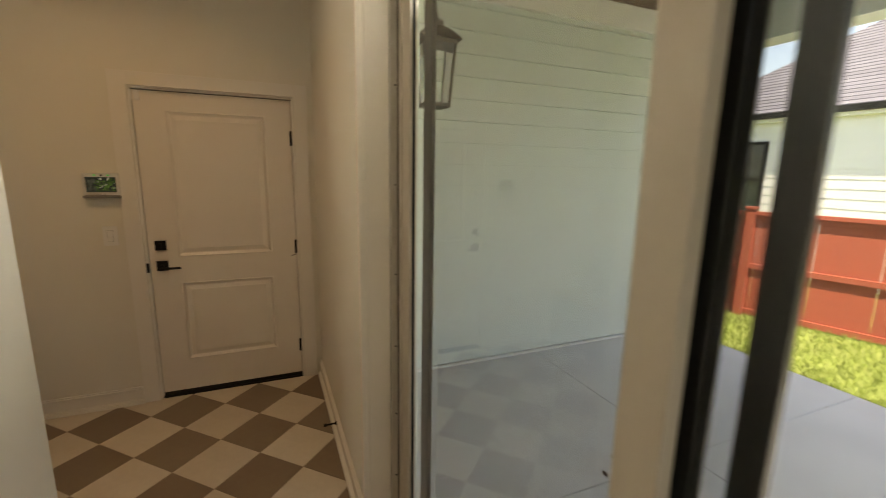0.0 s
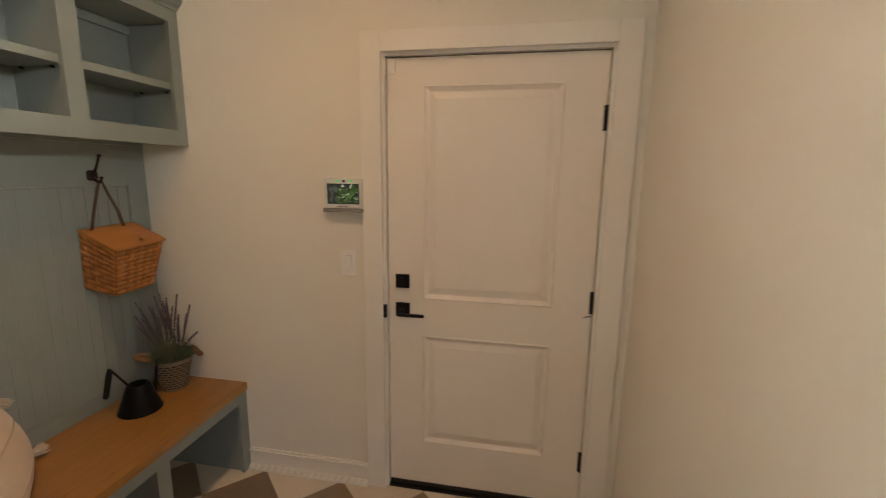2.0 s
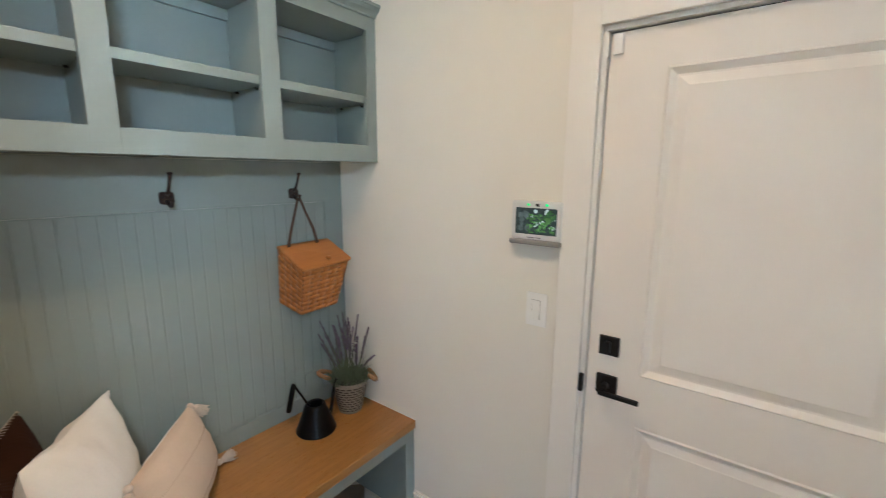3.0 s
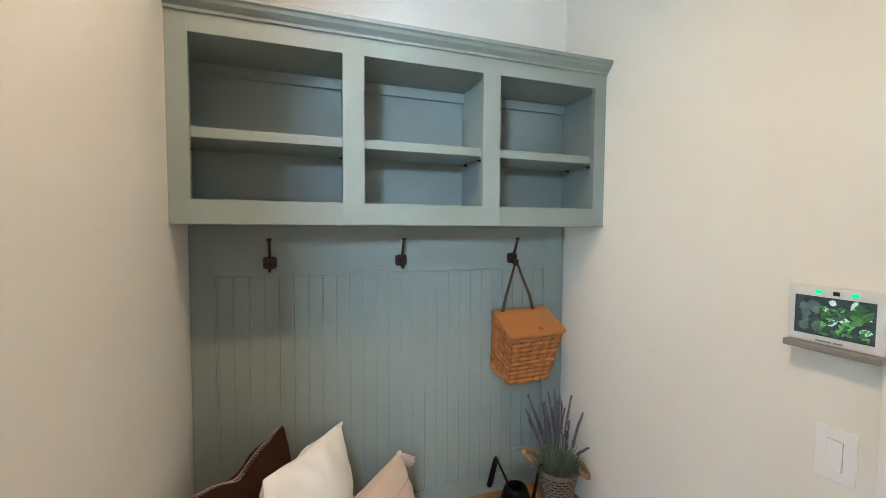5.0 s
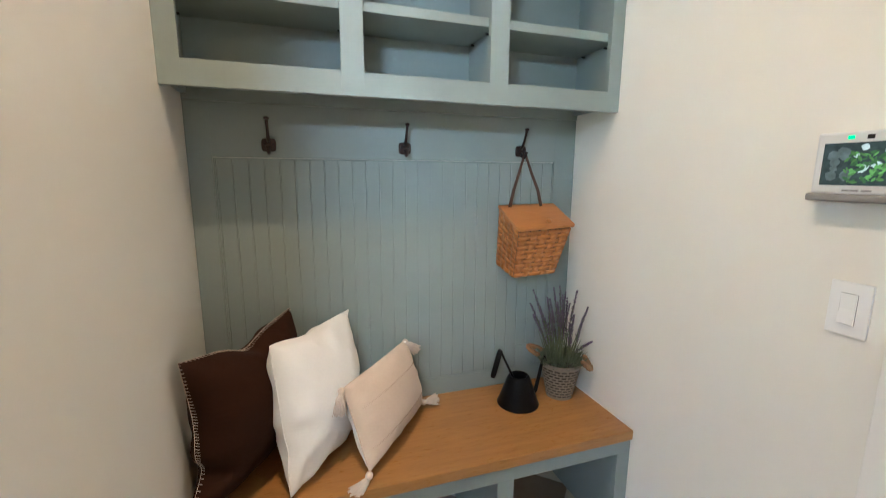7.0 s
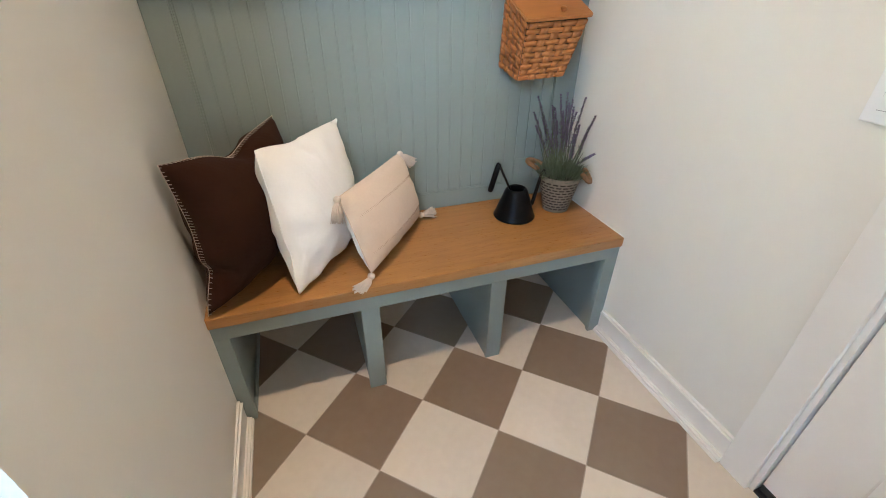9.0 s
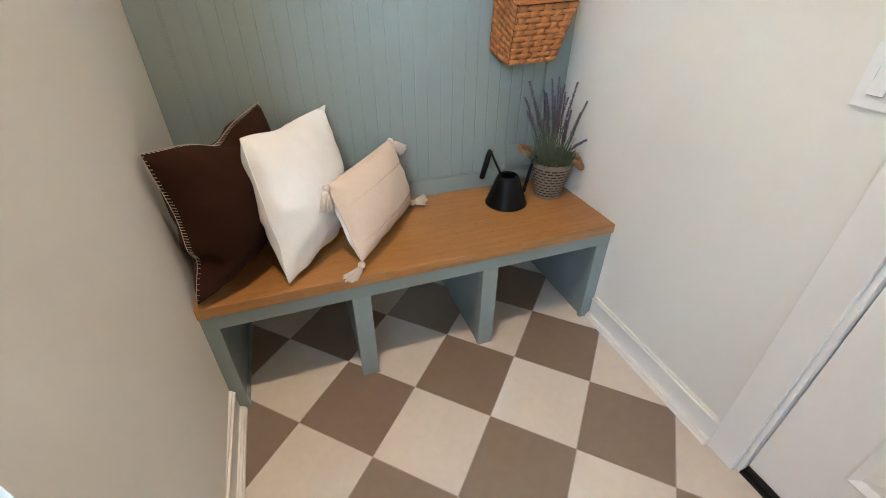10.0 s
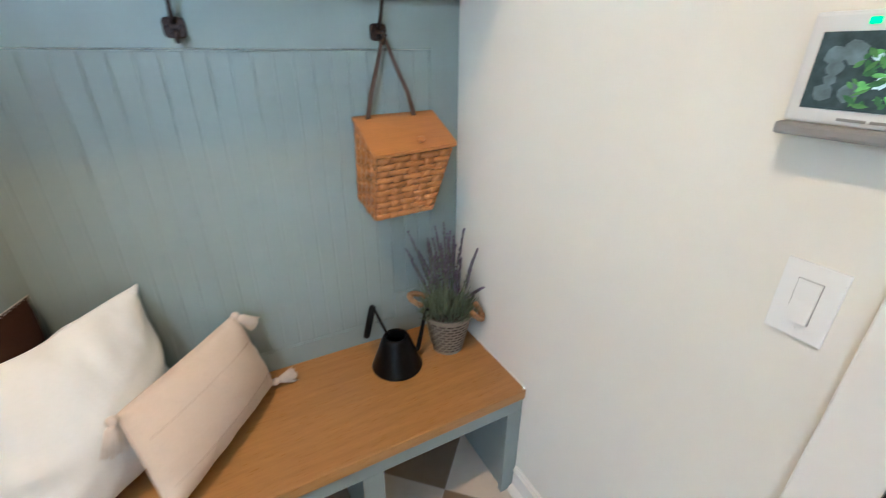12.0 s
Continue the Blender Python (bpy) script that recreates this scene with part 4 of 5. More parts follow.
# ---- splint basket ----
def basket():
    b = thing("basket", (-1.83, 3.0, 1.04), "honey wooden splint basket with lid hanging by leather straps", "basket")
    xb, xf = XW + 0.004, -1.748
    zb, zf = 1.306, 1.222

    # corners of the body: back and front, top and bottom
    T = {"bl": Vector((xb, 2.900, zb - 0.004)), "br": Vector((xb, 3.148, zb - 0.004)), "fl": Vector((xf, 2.904, zf - 0.004)), "fr": Vector((xf, 3.140, zf + 0.006))}
    B = {"bl": Vector((xb, 2.892, 1.060)), "br": Vector((xb, 3.082, 1.060)), "fl": Vector((xf - 0.012, 2.892, 1.034)), "fr": Vector((xf - 0.012, 3.078, 1.040))}

    # dark solid fills the basket, painting the shade seen between splints
    bm = bmesh.new()
    tv, bv = [[bm.verts.new(D[k] * 0.97 + (D["bl"] + D["fr"]) * 0.015) for k in ("bl", "br", "fr", "fl")] for D in (T, B)]
    bm.faces.new(bv[::-1])
    bm.faces.new(tv)
    for i in range(4):
        bm.faces.new((bv[i], bv[(i + 1) % 4], tv[(i + 1) % 4], tv[i]))
    part("lining", bm, SLOT, b, "dark filler painting the shade between splints")

    def ribbon(name, f, n_s, half, sign_at, m):
        bm = bmesh.new()
        rows = []
        for s in range(n_s + 1):
            t = s / n_s
            p0, p1, nrm = f(t, -half), f(t, half), f(t, None)
            o = nrm * sign_at(t)
            mid = (p0 + p1) / 2 + nrm * 0.0008
            rows.append([bm.verts.new(q) for q in (p0 + o, mid + o, p1 + o, p1 + o - nrm * 0.0016, p0 + o - nrm * 0.0016)])
        for a, c in zip(rows, rows[1:]):
            for k in range(5):
                j = (k + 1) % 5
                bm.faces.new((a[k], a[j], c[j], c[k])).smooth = k < 2
        bm.faces.new(rows[0])
        bm.faces.new(rows[-1][::-1])
        part(name, bm, m, b)

    faces = (("fl", "fr", 5, Vector((1, 0, 0.1)).normalized()), ("bl", "fl", 4, Vector((0, -1, 0.02)).normalized()), ("fr", "br", 4, Vector((0.05, 1, -0.35)).normalized()))
    NR = 10
    for a, c, ncol, nrm in faces:
        def P(u, v, a=a, c=c):
            return (B[a] * (1 - u) + B[c] * u) * (1 - v) + (T[a] * (1 - u) + T[c] * u) * v
        for r in range(NR):
            v0, dv = (r + 0.5) / NR, 0.445 / NR
            ribbon("splint", lambda t, h, v0=v0, P=P, nrm=nrm, dv=dv: nrm if h is None else P(t, v0 + h * dv), ncol * 5, 1, lambda t, r=r, ncol=ncol: 0.0026 + 0.0036 * math.sin(math.pi * (t * ncol + r)), SPLINT)
        for c2 in range(ncol):
            u0, du = (c2 + 0.5) / ncol, 0.33 / ncol
            ribbon("stake", lambda t, h, u0=u0, P=P, nrm=nrm, du=du: nrm if h is None else P(u0 + h * du, t), NR * 5, 1, lambda t, c2=c2: 0.0022 + 0.0030 * math.sin(math.pi * (t * NR + c2 + 1)), SPLINT)
    # lid: a sloping board with rounded corners and a knob
    lid_pts = [Vector((xb - 0.001, 2.890, zb)), Vector((xb - 0.001, 3.160, zb + 0.004)), Vector((xf + 0.012, 3.155, zf + 0.012)), Vector((xf + 0.012, 2.893, zf - 0.002))]
    bm = bmesh.new()
    out = []
    for k in range(4):
        p, q, r = lid_pts[k], lid_pts[(k + 1) % 4], lid_pts[k - 1]
        rad = 0.016 if k >= 2 else 0.006
        e0, e1 = (r - p).normalized() * rad, (q - p).normalized() * rad
        for t in (0.0, 0.33, 0.67, 1.0):
            out.append(p + e0 * (1 - t) ** 2 + e1 * t ** 2)
    up = Vector((0.45, 0, 0.9)).normalized() * 0.010
    lo, hi = [bm.verts.new(p) for p in out], [bm.verts.new(p + up) for p in out]
    bm.faces.new(lo[::-1])
    top = bm.faces.new(hi)
    for k in range(len(out)):
        j = (k + 1) % len(out)
        bm.faces.new((lo[k], lo[j], hi[j], hi[k]))
    bmesh.ops.bevel(bm, geom=[e for e in top.edges], offset=0.003, segments=2, affect="EDGES")
    lid = part("lid", bm, LID, b, "smooth maple lid")
    bm = lathe_bm(bmesh.new(), ((0.005, 0), (0.006, 0.004), (0.011, 0.008), (0.012, 0.012), (0.009, 0.016), (0.003, 0.0175)), (0, 0, 0), 14)
    kp = (lid_pts[2] * 0.5 + lid_pts[3] * 0.5) * 0.82 + (lid_pts[0] + lid_pts[1]) * 0.09 + up + Vector((0, 0.02, 0))
    bmesh.ops.transform(bm, matrix=Matrix.Translation(kp) @ pose(0, 0, 0, 0, 27, 0), verts=list(bm.verts))
    part("knob", bm, LID, lid)
    # straps from the hook's lower arm down to the lid's rear
    hk = Vector((XW + 0.036, 2.992, 1.518))
    for y in (2.932, 3.085):
        end = Vector((XW + 0.030, y, 1.300))
        pts = [hk + Vector((0, (y - 2.992) * 0.06, 0)), hk.lerp(end, 0.3) + Vector((0, (y - 2.992) * 0.06, 0)), hk.lerp(end, 0.65) + Vector((0.002, (y - 2.992) * 0.1, 0)), end, end + Vector((0.006, 0, -0.03))]
        bm = bmesh.new()
        rows = []
        for i, p in enumerate(pts):
            d = (pts[min(i + 1, 4)] - pts[max(i - 1, 0)]).normalized()
            w = d.cross(Vector((1, 0, 0))).normalized() * (0.0048 + 0.0032 * i / 4)
            th = d.cross(w).normalized() * 0.0013
            rows.append([bm.verts.new(q) for q in (p - w - th, p + w - th, p + w + th, p - w + th)])
        for a, c in zip(rows, rows[1:]):
            for k in range(4):
                bm.faces.new((a[k], a[(k + 1) % 4], c[(k + 1) % 4], c[k]))
        bm.faces.new(rows[0][::-1])
        bm.faces.new(rows[-1])
        part("strap", bm, LEATHER, b, "dark brown leather strap")


basket()


# ---- pillows ----
def pillow_shape(A, Bc, C, D, thick, bow, seed, dent=(), n=46, back_share=0.8, power=0.55, fold=0.006, blunt=0.025):
    """Corners: A upper front, Bc lower front, C lower back, D upper back. Gives the edge loop and the two cushioned faces."""
    A, Bc, C, D = (Vector(p) for p in (A, Bc, C, D))
    nrm = (D - A).cross(Bc - A).normalized()
    if nrm.y < 0:
        nrm = -nrm
    mid = (A + Bc + C + D) / 4

    def flat(u, v):
        p = (A * (1 - u) + D * u) * (1 - v) + (Bc * (1 - u) + C * u) * v
        k = bow * (4 * u * (1 - u) * (abs(2 * v - 1) ** 3) + 4 * v * (1 - v) * (abs(2 * u - 1) ** 3))
        p = p + (mid - p) * (k + blunt * (abs(2 * u - 1) * abs(2 * v - 1)) ** 7)
        for du, dv, amt, wid in dent:
            p = p + (mid - p) * amt * math.exp(-((u - du) ** 2 + (v - dv) ** 2) / wid ** 2)
        return p

    def puff(u, v):
        return max(0.0, 16 * u * (1 - u) * v * (1 - v)) ** power

    def wrinkle(u, v, side):
        q = Vector((u * 3.1 + seed * 7, v * 3.1 + side * 5, seed))
        edge = max(0.0, 1 - puff(u, v)) * 0.6 + 0.32
        r = noise.noise(q) * 0.9 + noise.noise(q * 2.3) * 0.55 + (0.35 - abs(noise.noise(q * Vector((3.4, 1.5, 1)) + Vector((4, 9, 2))))) * 0.5
        ax = math.atan2(v - 0.5, u - 0.5)
        r += math.sin(ax * 11 + seed + 2 * noise.noise(q)) * (max(abs(u - 0.5), abs(v - 0.5)) * 2) ** 3 * 0.8
        return fold * r * edge * min(1, puff(u, v) * 3)

    def face(side):
        bm = bmesh.new()
        g = []
        t = thick * (1 if side > 0 else back_share)
        for i in range(n + 1):
            row = []
            for j in range(n + 1):
                u, v = i / n, j / n
                row.append(bm.verts.new(flat(u, v) + nrm * side * (t * 0.5 * puff(u, v) + wrinkle(u, v, side) + 0.0006)))
            g.append(row)
        for i in range(n):
            for j in range(n):
                bm.faces.new((g[i][j], g[i + 1][j], g[i + 1][j + 1], g[i][j + 1])).smooth = True
        return bm

    def on_face(u, v, lift=0.001):
        return flat(u, v) + nrm * (thick * 0.5 * puff(u, v) + wrinkle(u, v, 1) + 0.0006 + lift)

    loop = [flat(t / 40, 0) for t in range(40)] + [flat(1, t / 40) for t in range(40)] + [flat(1 - t / 40, 1) for t in range(40)] + [flat(0, 1 - t / 40) for t in range(41)]
    return face, on_face, loop, nrm, mid


def brown_pillow():
    p = thing("throw_pillow", (-1.66, 1.9, BT), "dark brown wool pillow with cream whipstitched edge", "pillow", "pillows on the bench")
    face, on, loop, nrm, mid = pillow_shape((-1.462, 1.782, 0.958), (-1.430, 1.776, 0.506), (-1.880, 2.000, 0.500), (-1.905, 2.040, 0.945), 0.30, 0.115, 1.3, dent=((0.50, 0.0, 0.17, 0.17), (0.0, 0.80, 0.15, 0.11), (0.0, 0.45, 0.04, 0.25)), back_share=0.36, power=0.46, fold=0.011, blunt=0.0)
    part("front", face(1), BROWNCLOTH, p)
    part("reverse", face(-1), BROWNCLOTH, p)
    # blanket stitch: short threads laid over the edge, and the edge yarn
    bm = bmesh.new()
    for k in range(46):
        t = (k + 0.5) / 46
        for u, v, ui, vi in ((t, 0, t, 0.0018), (0, t, 0.0014, t), (t, 1, t, 0.9982), (1, t, 0.9985, t)):
            tube_bm(bm, [on(u, v, 0.0012), on((u + ui) / 2, (v + vi) / 2, 0.0014), on(ui, vi, 0.0012)], 0.0008, 5)
    tube_bm(bm, loop, 0.0010, 6)
    part("whipstitch", bm, YARN, p, "cream wool whipstitch")


brown_pillow()


def white_pillow():
    p = thing("throw_pillow", (-1.69, 2.14, BT), "plain white linen pillow with knife edge seam", "pillow", "pillows on the bench")
    face, on, loop, nrm, mid = pillow_shape((-1.550, 1.990, 0.946), (-1.455, 2.030, 0.500), (-1.830, 2.275, 0.494), (-1.924, 2.246, 0.908), 0.19, 0.045, 4.1, dent=((0.35, 0.0, 0.05, 0.2), (0.0, 0.74, 0.05, 0.1)), back_share=1.1, power=0.50, fold=0.015)
    part("front", face(1), WHITECLOTH, p)
    part("reverse", face(-1), WHITECLOTH, p)
    part("seam", tube_bm(bmesh.new(), loop, 0.0022, 6), WHITECLOTH, p)
    # pinched corner ears
    for u, v in ((1, 0),):
        c0 = on(u, v, 0)
        d = (c0 - mid).normalized()
        e1, e2 = on(u + (0.075 if u == 0 else -0.075), v, 0), on(u, v + (0.075 if v == 0 else -0.075), 0)
        bm = bmesh.new()
        tip = c0 + d * 0.012 + nrm * 0.008
        tip.z, tip.x = max(tip.z, BT + 0.004), max(tip.x, XW + 0.006)
        mid_e = (e1 + e2) / 2
        rows = [[bm.verts.new(q) for q in (e1 + nrm * 0.002, mid_e + nrm * 0.017, e2 + nrm * 0.002, mid_e - nrm * 0.010)], [bm.verts.new(tip + q) for q in ((e1 - mid_e) * 0.22, nrm * 0.004, (e2 - mid_e) * 0.22, nrm * -0.004)]]
        for k in range(4):
            bm.faces.new((rows[0][k], rows[0][(k + 1) % 4], rows[1][(k + 1) % 4], rows[1][k])).smooth = True
        bm.faces.new(rows[1])
        bm.faces.new(rows[0][::-1])
        bmesh.ops.recalc_face_normals(bm, faces=list(bm.faces))
        part("corner_ear", bm, WHITECLOTH, p)


white_pillow()


def tassel(at, d, parent, seed, size=1.0):
    rng = random.Random(seed)
    at, d = Vector(at), Vector(d).normalized()
    bm = bmesh.new()
    sub = bmesh.new()
    bmesh.ops.create_uvsphere(sub, u_segments=12, v_segments=8, radius=0.0125)
    join_bm(bm, smooth(sub), Matrix.Translation(at + d * 0.005))
    sub.free()
    side = d.cross(Vector((0.3, 0.5, 0.8))).normalized()
    s2 = d.cross(side)
    for k in range(190):
        a, r = rng.random() * 6.283, rng.uniform(0.2, 1)
        o = (side * math.cos(a) + s2 * math.sin(a)) * r
        ln = rng.uniform(0.056, 0.072) * size
        p = [at + d * 0.010 + o * 0.005, at + d * 0.026 + o * 0.013, at + d * ln + o * rng.uniform(0.012, 0.027) * size]
        for q in p:
            q.z = max(q.z, BT + 0.002)
        tube_bm(bm, p, 0.0015, 4)
    part("tassel", bm, YARN, parent, "cream yarn tassel")


def beige_pillow():
    p = thing("throw_pillow", (-1.67, 2.37, BT), "small beige cotton pillow with stitched rows and tassels", "pillow", "pillows on the bench")
    A, Bc, C, D = (-1.600, 2.198, 0.750), (-1.470, 2.262, 0.520), (-1.830, 2.535, 0.512), (-1.862, 2.468, 0.782)
    face, on, loop, nrm, mid = pillow_shape(A, Bc, C, D, 0.150, 0.028, 8.7, back_share=1.15, power=0.46, fold=0.006)
    part("front", face(1), BEIGECLOTH, p)
    part("reverse", face(-1), WHITECLOTH, p, "white back")
    part("seam", tube_bm(bmesh.new(), loop, 0.0018, 6), BEIGECLOTH, p)
    # darker threads paint the shade in the open rows
    for v in (0.33, 0.80):
        bm = bmesh.new()
        for k in range(58):
            u = 0.06 + 0.88 * k / 57
            tube_bm(bm, [on(u, v - 0.013, 0.0004), on(u + 0.003, v + 0.013, 0.0004)], 0.0006, 4)
        part("stitched_row", bm, STITCH, p, "open drawn-thread row")
    tassel(Vector(A).lerp(mid, 0.025) + Vector((0.012, -0.006, 0.004)), (0.42, -0.20, -0.9), p, 1, 1.15)
    tassel(Vector(Bc).lerp(mid, 0.03) + Vector((0.004, 0, -0.008)), (0.25, -0.40, -0.4), p, 2, 1.2)
    tassel(Vector(C).lerp(mid, 0.025) + Vector((-0.002, 0.004, 0)), (-0.2, 0.9, -0.05), p, 3)
    tassel(Vector(D).lerp(mid, 0.025), (0.15, 0.75, -0.6), p, 4)


beige_pillow()


# ---- watering can ----
def watering_can():
    c = Vector((-1.752, 2.932, BT))
    w = thing("watering_can", c, "small black metal watering can with angled grip", "watering can")
    bm = lathe_bm(bmesh.new(), ((0.082, 0.0), (0.087, 0.001), (0.088, 0.005), (0.086, 0.009), (0.080, 0.024), (0.062, 0.075), (0.049, 0.113), (0.045, 0.121), (0.041, 0.126), (0.037, 0.128), (0.034, 0.126), (0.035, 0.116), (0.040, 0.09)), c, 48, cap=False)
    bm.faces.new([v for v in bm.verts if abs(v.co.z - c.z) < 1e-6][::-1])
    body = part("body", bm, ENAMEL, w)
    bm = tube_bm(bmesh.new(), [c + Vector(p) for p in ((-0.02, -0.018, 0.112), (-0.045, -0.030, 0.150), (-0.078, -0.044, 0.196), (-0.083, -0.047, 0.204))], 0.0050, 10)
    part("handle_rod", bm, ENAMEL, w)
    bm = tube_bm(bmesh.new(), [c + Vector(p) for p in ((-0.083, -0.045, 0.209), (-0.084, -0.047, 0.206), (-0.086, -0.053, 0.185), (-0.092, -0.073, 0.095), (-0.093, -0.076, 0.084), (-0.093, -0.077, 0.081))], [0.007, 0.011, 0.0122, 0.0122, 0.011, 0.007], 14)
    part("grip", bm, ENAMEL, w)
    bm = tube_bm(bmesh.new(), [c + Vector(p) for p in ((0.004, 0.060, 0.030), (0.0, 0.082, 0.045), (-0.004, 0.094, 0.085), (-0.008, 0.108, 0.140), (-0.010, 0.118, 0.176), (-0.008, 0.128, 0.189))], [0.010, 0.009, 0.0078, 0.0068, 0.006, 0.0058], 12)
    part("spout", bm, ENAMEL, w)


watering_can()


# ---- lavender in a pierced metal pot ----
def lavender_pot():
    rng = random.Random(11)
    c = Vector((-1.762, 3.140, BT))
    H, R0, R1 = 0.163, 0.056, 0.091
    p = thing("potted_lavender", c, "lavender in a pierced grey metal pot with rope handles", "potted plant")

    def rad(z):
        return R0 + (R1 - R0) * z / H

    # pierced wall: rows of short slots left open between bands
    seg, rows_n = 72, 10
    bm = bmesh.new()
    zs = []
    for r in range(rows_n):
        z = 0.014 + r * (H - 0.028) / rows_n
        zs += [z, z + 0.0062]
    zs = [0.0] + zs + [H - 0.004, H]
    grid = [[bm.verts.new(c + Vector((rad(z) * math.cos(2 * math.pi * k / seg), rad(z) * math.sin(2 * math.pi * k / seg), z))) for k in range(seg)] for z in zs]
    for i in range(len(zs) - 1):
        slot_row = i % 2 == 1 and i < 2 * rows_n
        for k in range(seg):
            if slot_row and (k + (2 if (i // 2) % 2 else 0)) % 4 in (0, 1, 2):
                continue
            bm.faces.new((grid[i][k], grid[i][(k + 1) % seg], grid[i + 1][(k + 1) % seg], grid[i + 1][k])).smooth = True
    pot = part("pot", bm, GALV, p, "weathered grey pierced metal")
    bm = lathe_bm(bmesh.new(), ((R0 - 0.004, 0.001), (R1 - 0.006, H - 0.01)), c, 36)
    part("liner", bm, SLOT, pot)
    bm = bmesh.new()
    ring = [c + Vector((R1 * math.cos(a), R1 * math.sin(a), H)) for a in (2 * math.pi * k / 48 for k in range(49))]
    tube_bm(bm, ring, 0.0028, 8)
    part("rim", bm, GALV, pot)
    # rope handles
    for ang in (math.radians(225), math.radians(48)):
        d = Vector((math.cos(ang), math.sin(ang), 0))
        t = Vector((-d.y, d.x, 0))
        path = []
        for k in range(13):
            s = k / 12
            w = math.sin(math.pi * s)
            path.append(c + d * (R1 + 0.004 + (0.050 if ang > 3 else 0.030) * w) + t * (0.030 * math.cos(math.pi * s)) + Vector((0, 0, H + 0.016 + (0.016 * w if ang > 3 else -0.034 * w))))
        bm = bmesh.new()
        for ph in (0, 2.1, 4.2):
            strand = []
            for k, q in enumerate(path):
                a = k * 1.15 + ph
                strand.append(q + d * 0.005 * math.cos(a) + Vector((0, 0, 0.005 * math.sin(a))))
            tube_bm(bm, strand, 0.0072, 7)
        for e in (path[0], path[-1]):
            sub = bmesh.new()
            bmesh.ops.create_uvsphere(sub, u_segments=10, v_segments=8, radius=0.011)
            for v in sub.verts:
                v.co *= 1 + 0.25 * noise.noise(v.co * 200)
            join_bm(bm, smooth(sub), Matrix.Translation(e))
            sub.free()
        part("rope_handle", bm, ROPE, p, "jute rope handle")
    # foliage at the foot: many short narrow leaves
    bm = bmesh.new()
    for k in range(640):
        a, r = rng.random() * 6.283, R1 * math.sqrt(rng.random()) * 0.98
        foot = c + Vector((r * math.cos(a), r * math.sin(a), H - 0.012))
        out = Vector((math.cos(a) * r / R1, math.sin(a) * r / R1, 0))
        ln = rng.uniform(0.025, 0.062)
        tip = foot + (out * rng.uniform(0.2, 0.9) + Vector((rng.uniform(-0.3, 0.3), rng.uniform(-0.3, 0.3), rng.uniform(0.35, 1.0)))).normalized() * ln
        tip.y = min(tip.y, YN - 0.004)
        tip.x = max(tip.x, XW + 0.01)
        w = (tip - foot).cross(Vector((rng.uniform(-1, 1), rng.uniform(-1, 1), 0.3))).normalized() * rng.uniform(0.0016, 0.0028)
        m = foot.lerp(tip, 0.55) + Vector((0, 0, 0.004))
        v = [bm.verts.new(q) for q in (foot, m - w, tip, m + w)]
        bm.faces.new(v)
    part("leaves", bm, LEAF, p, "grey-green leaves")
    # young stems without flowers
    for k in range(46):
        a, r = rng.random() * 6.283, 0.06 * math.sqrt(rng.random())
        foot = c + Vector((r * math.cos(a), r * math.sin(a), H - 0.012))
        tip = foot + Vector((math.cos(a) * r * 0.7 + rng.uniform(-0.012, 0.012), math.sin(a) * r * 0.7 + rng.uniform(-0.012, 0.012), rng.uniform(0.06, 0.15)))
        tip.x, tip.y = max(tip.x, XW + 0.012), min(tip.y, YN - 0.008)
        part("stem", tube_bm(bmesh.new(), [foot, foot.lerp(tip, 0.5) + Vector((0, 0, 0.006)), tip], [0.0019, 0.0016, 0.0009], 5), STEM, p)
    # flower spikes
    tips = [(-1.80, 3.01, 0.965), (-1.80, 3.00, 0.905), (-1.80, 3.14, 0.975), (-1.74, 3.185, 0.960), (-1.70, 3.215, 0.900), (-1.79, 3.105, 0.962), (-1.70, 3.245, 0.742), (-1.80, 3.08, 0.925), (-1.83, 3.06, 0.87), (-1.78, 3.12, 0.90), (-1.75, 3.16, 0.90), (-1.73, 3.17, 0.86), (-1.77, 3.09, 0.87), (-1.82, 3.03, 0.84), (-1.72, 3.21, 0.85), (-1.79, 3.15, 0.93), (-1.76, 3.13, 0.85), (-1.84, 3.12, 0.90), (-1.71, 3.14, 0.83), (-1.80, 3.18, 0.91), (-1.76, 3.06, 0.93), (-1.77, 3.15, 0.945), (-1.74, 3.12, 0.88), (-1.79, 3.04, 0.89)]
    for i, t in enumerate(tips):
        tip = Vector(t)
        tip.y = min(tip.y, YN - 0.012)
        a = rng.random() * 6.283
        foot = c + Vector((0.045 * math.cos(a), 0.045 * math.sin(a), H - 0.01)).lerp(Vector((0, 0, H - 0.01)), 0.3)
        foot = foot.lerp(Vector((tip.x, tip.y, foot.z)), 0.25)
        ctl = foot.lerp(tip, 0.5) + Vector((rng.uniform(-0.01, 0.01), rng.uniform(-0.01, 0.01), 0.01))

        def at(s):
            return foot * (1 - s) ** 2 + ctl * 2 * s * (1 - s) + tip * s * s

        bm = tube_bm(bmesh.new(), [at(k / 8) for k in range(9)], [0.0021] * 7 + [0.0012, 0.0007], 5)
        st = part("flower_stem", bm, STEM, p)
        bm = bmesh.new()
        s = rng.uniform(0.36, 0.5)
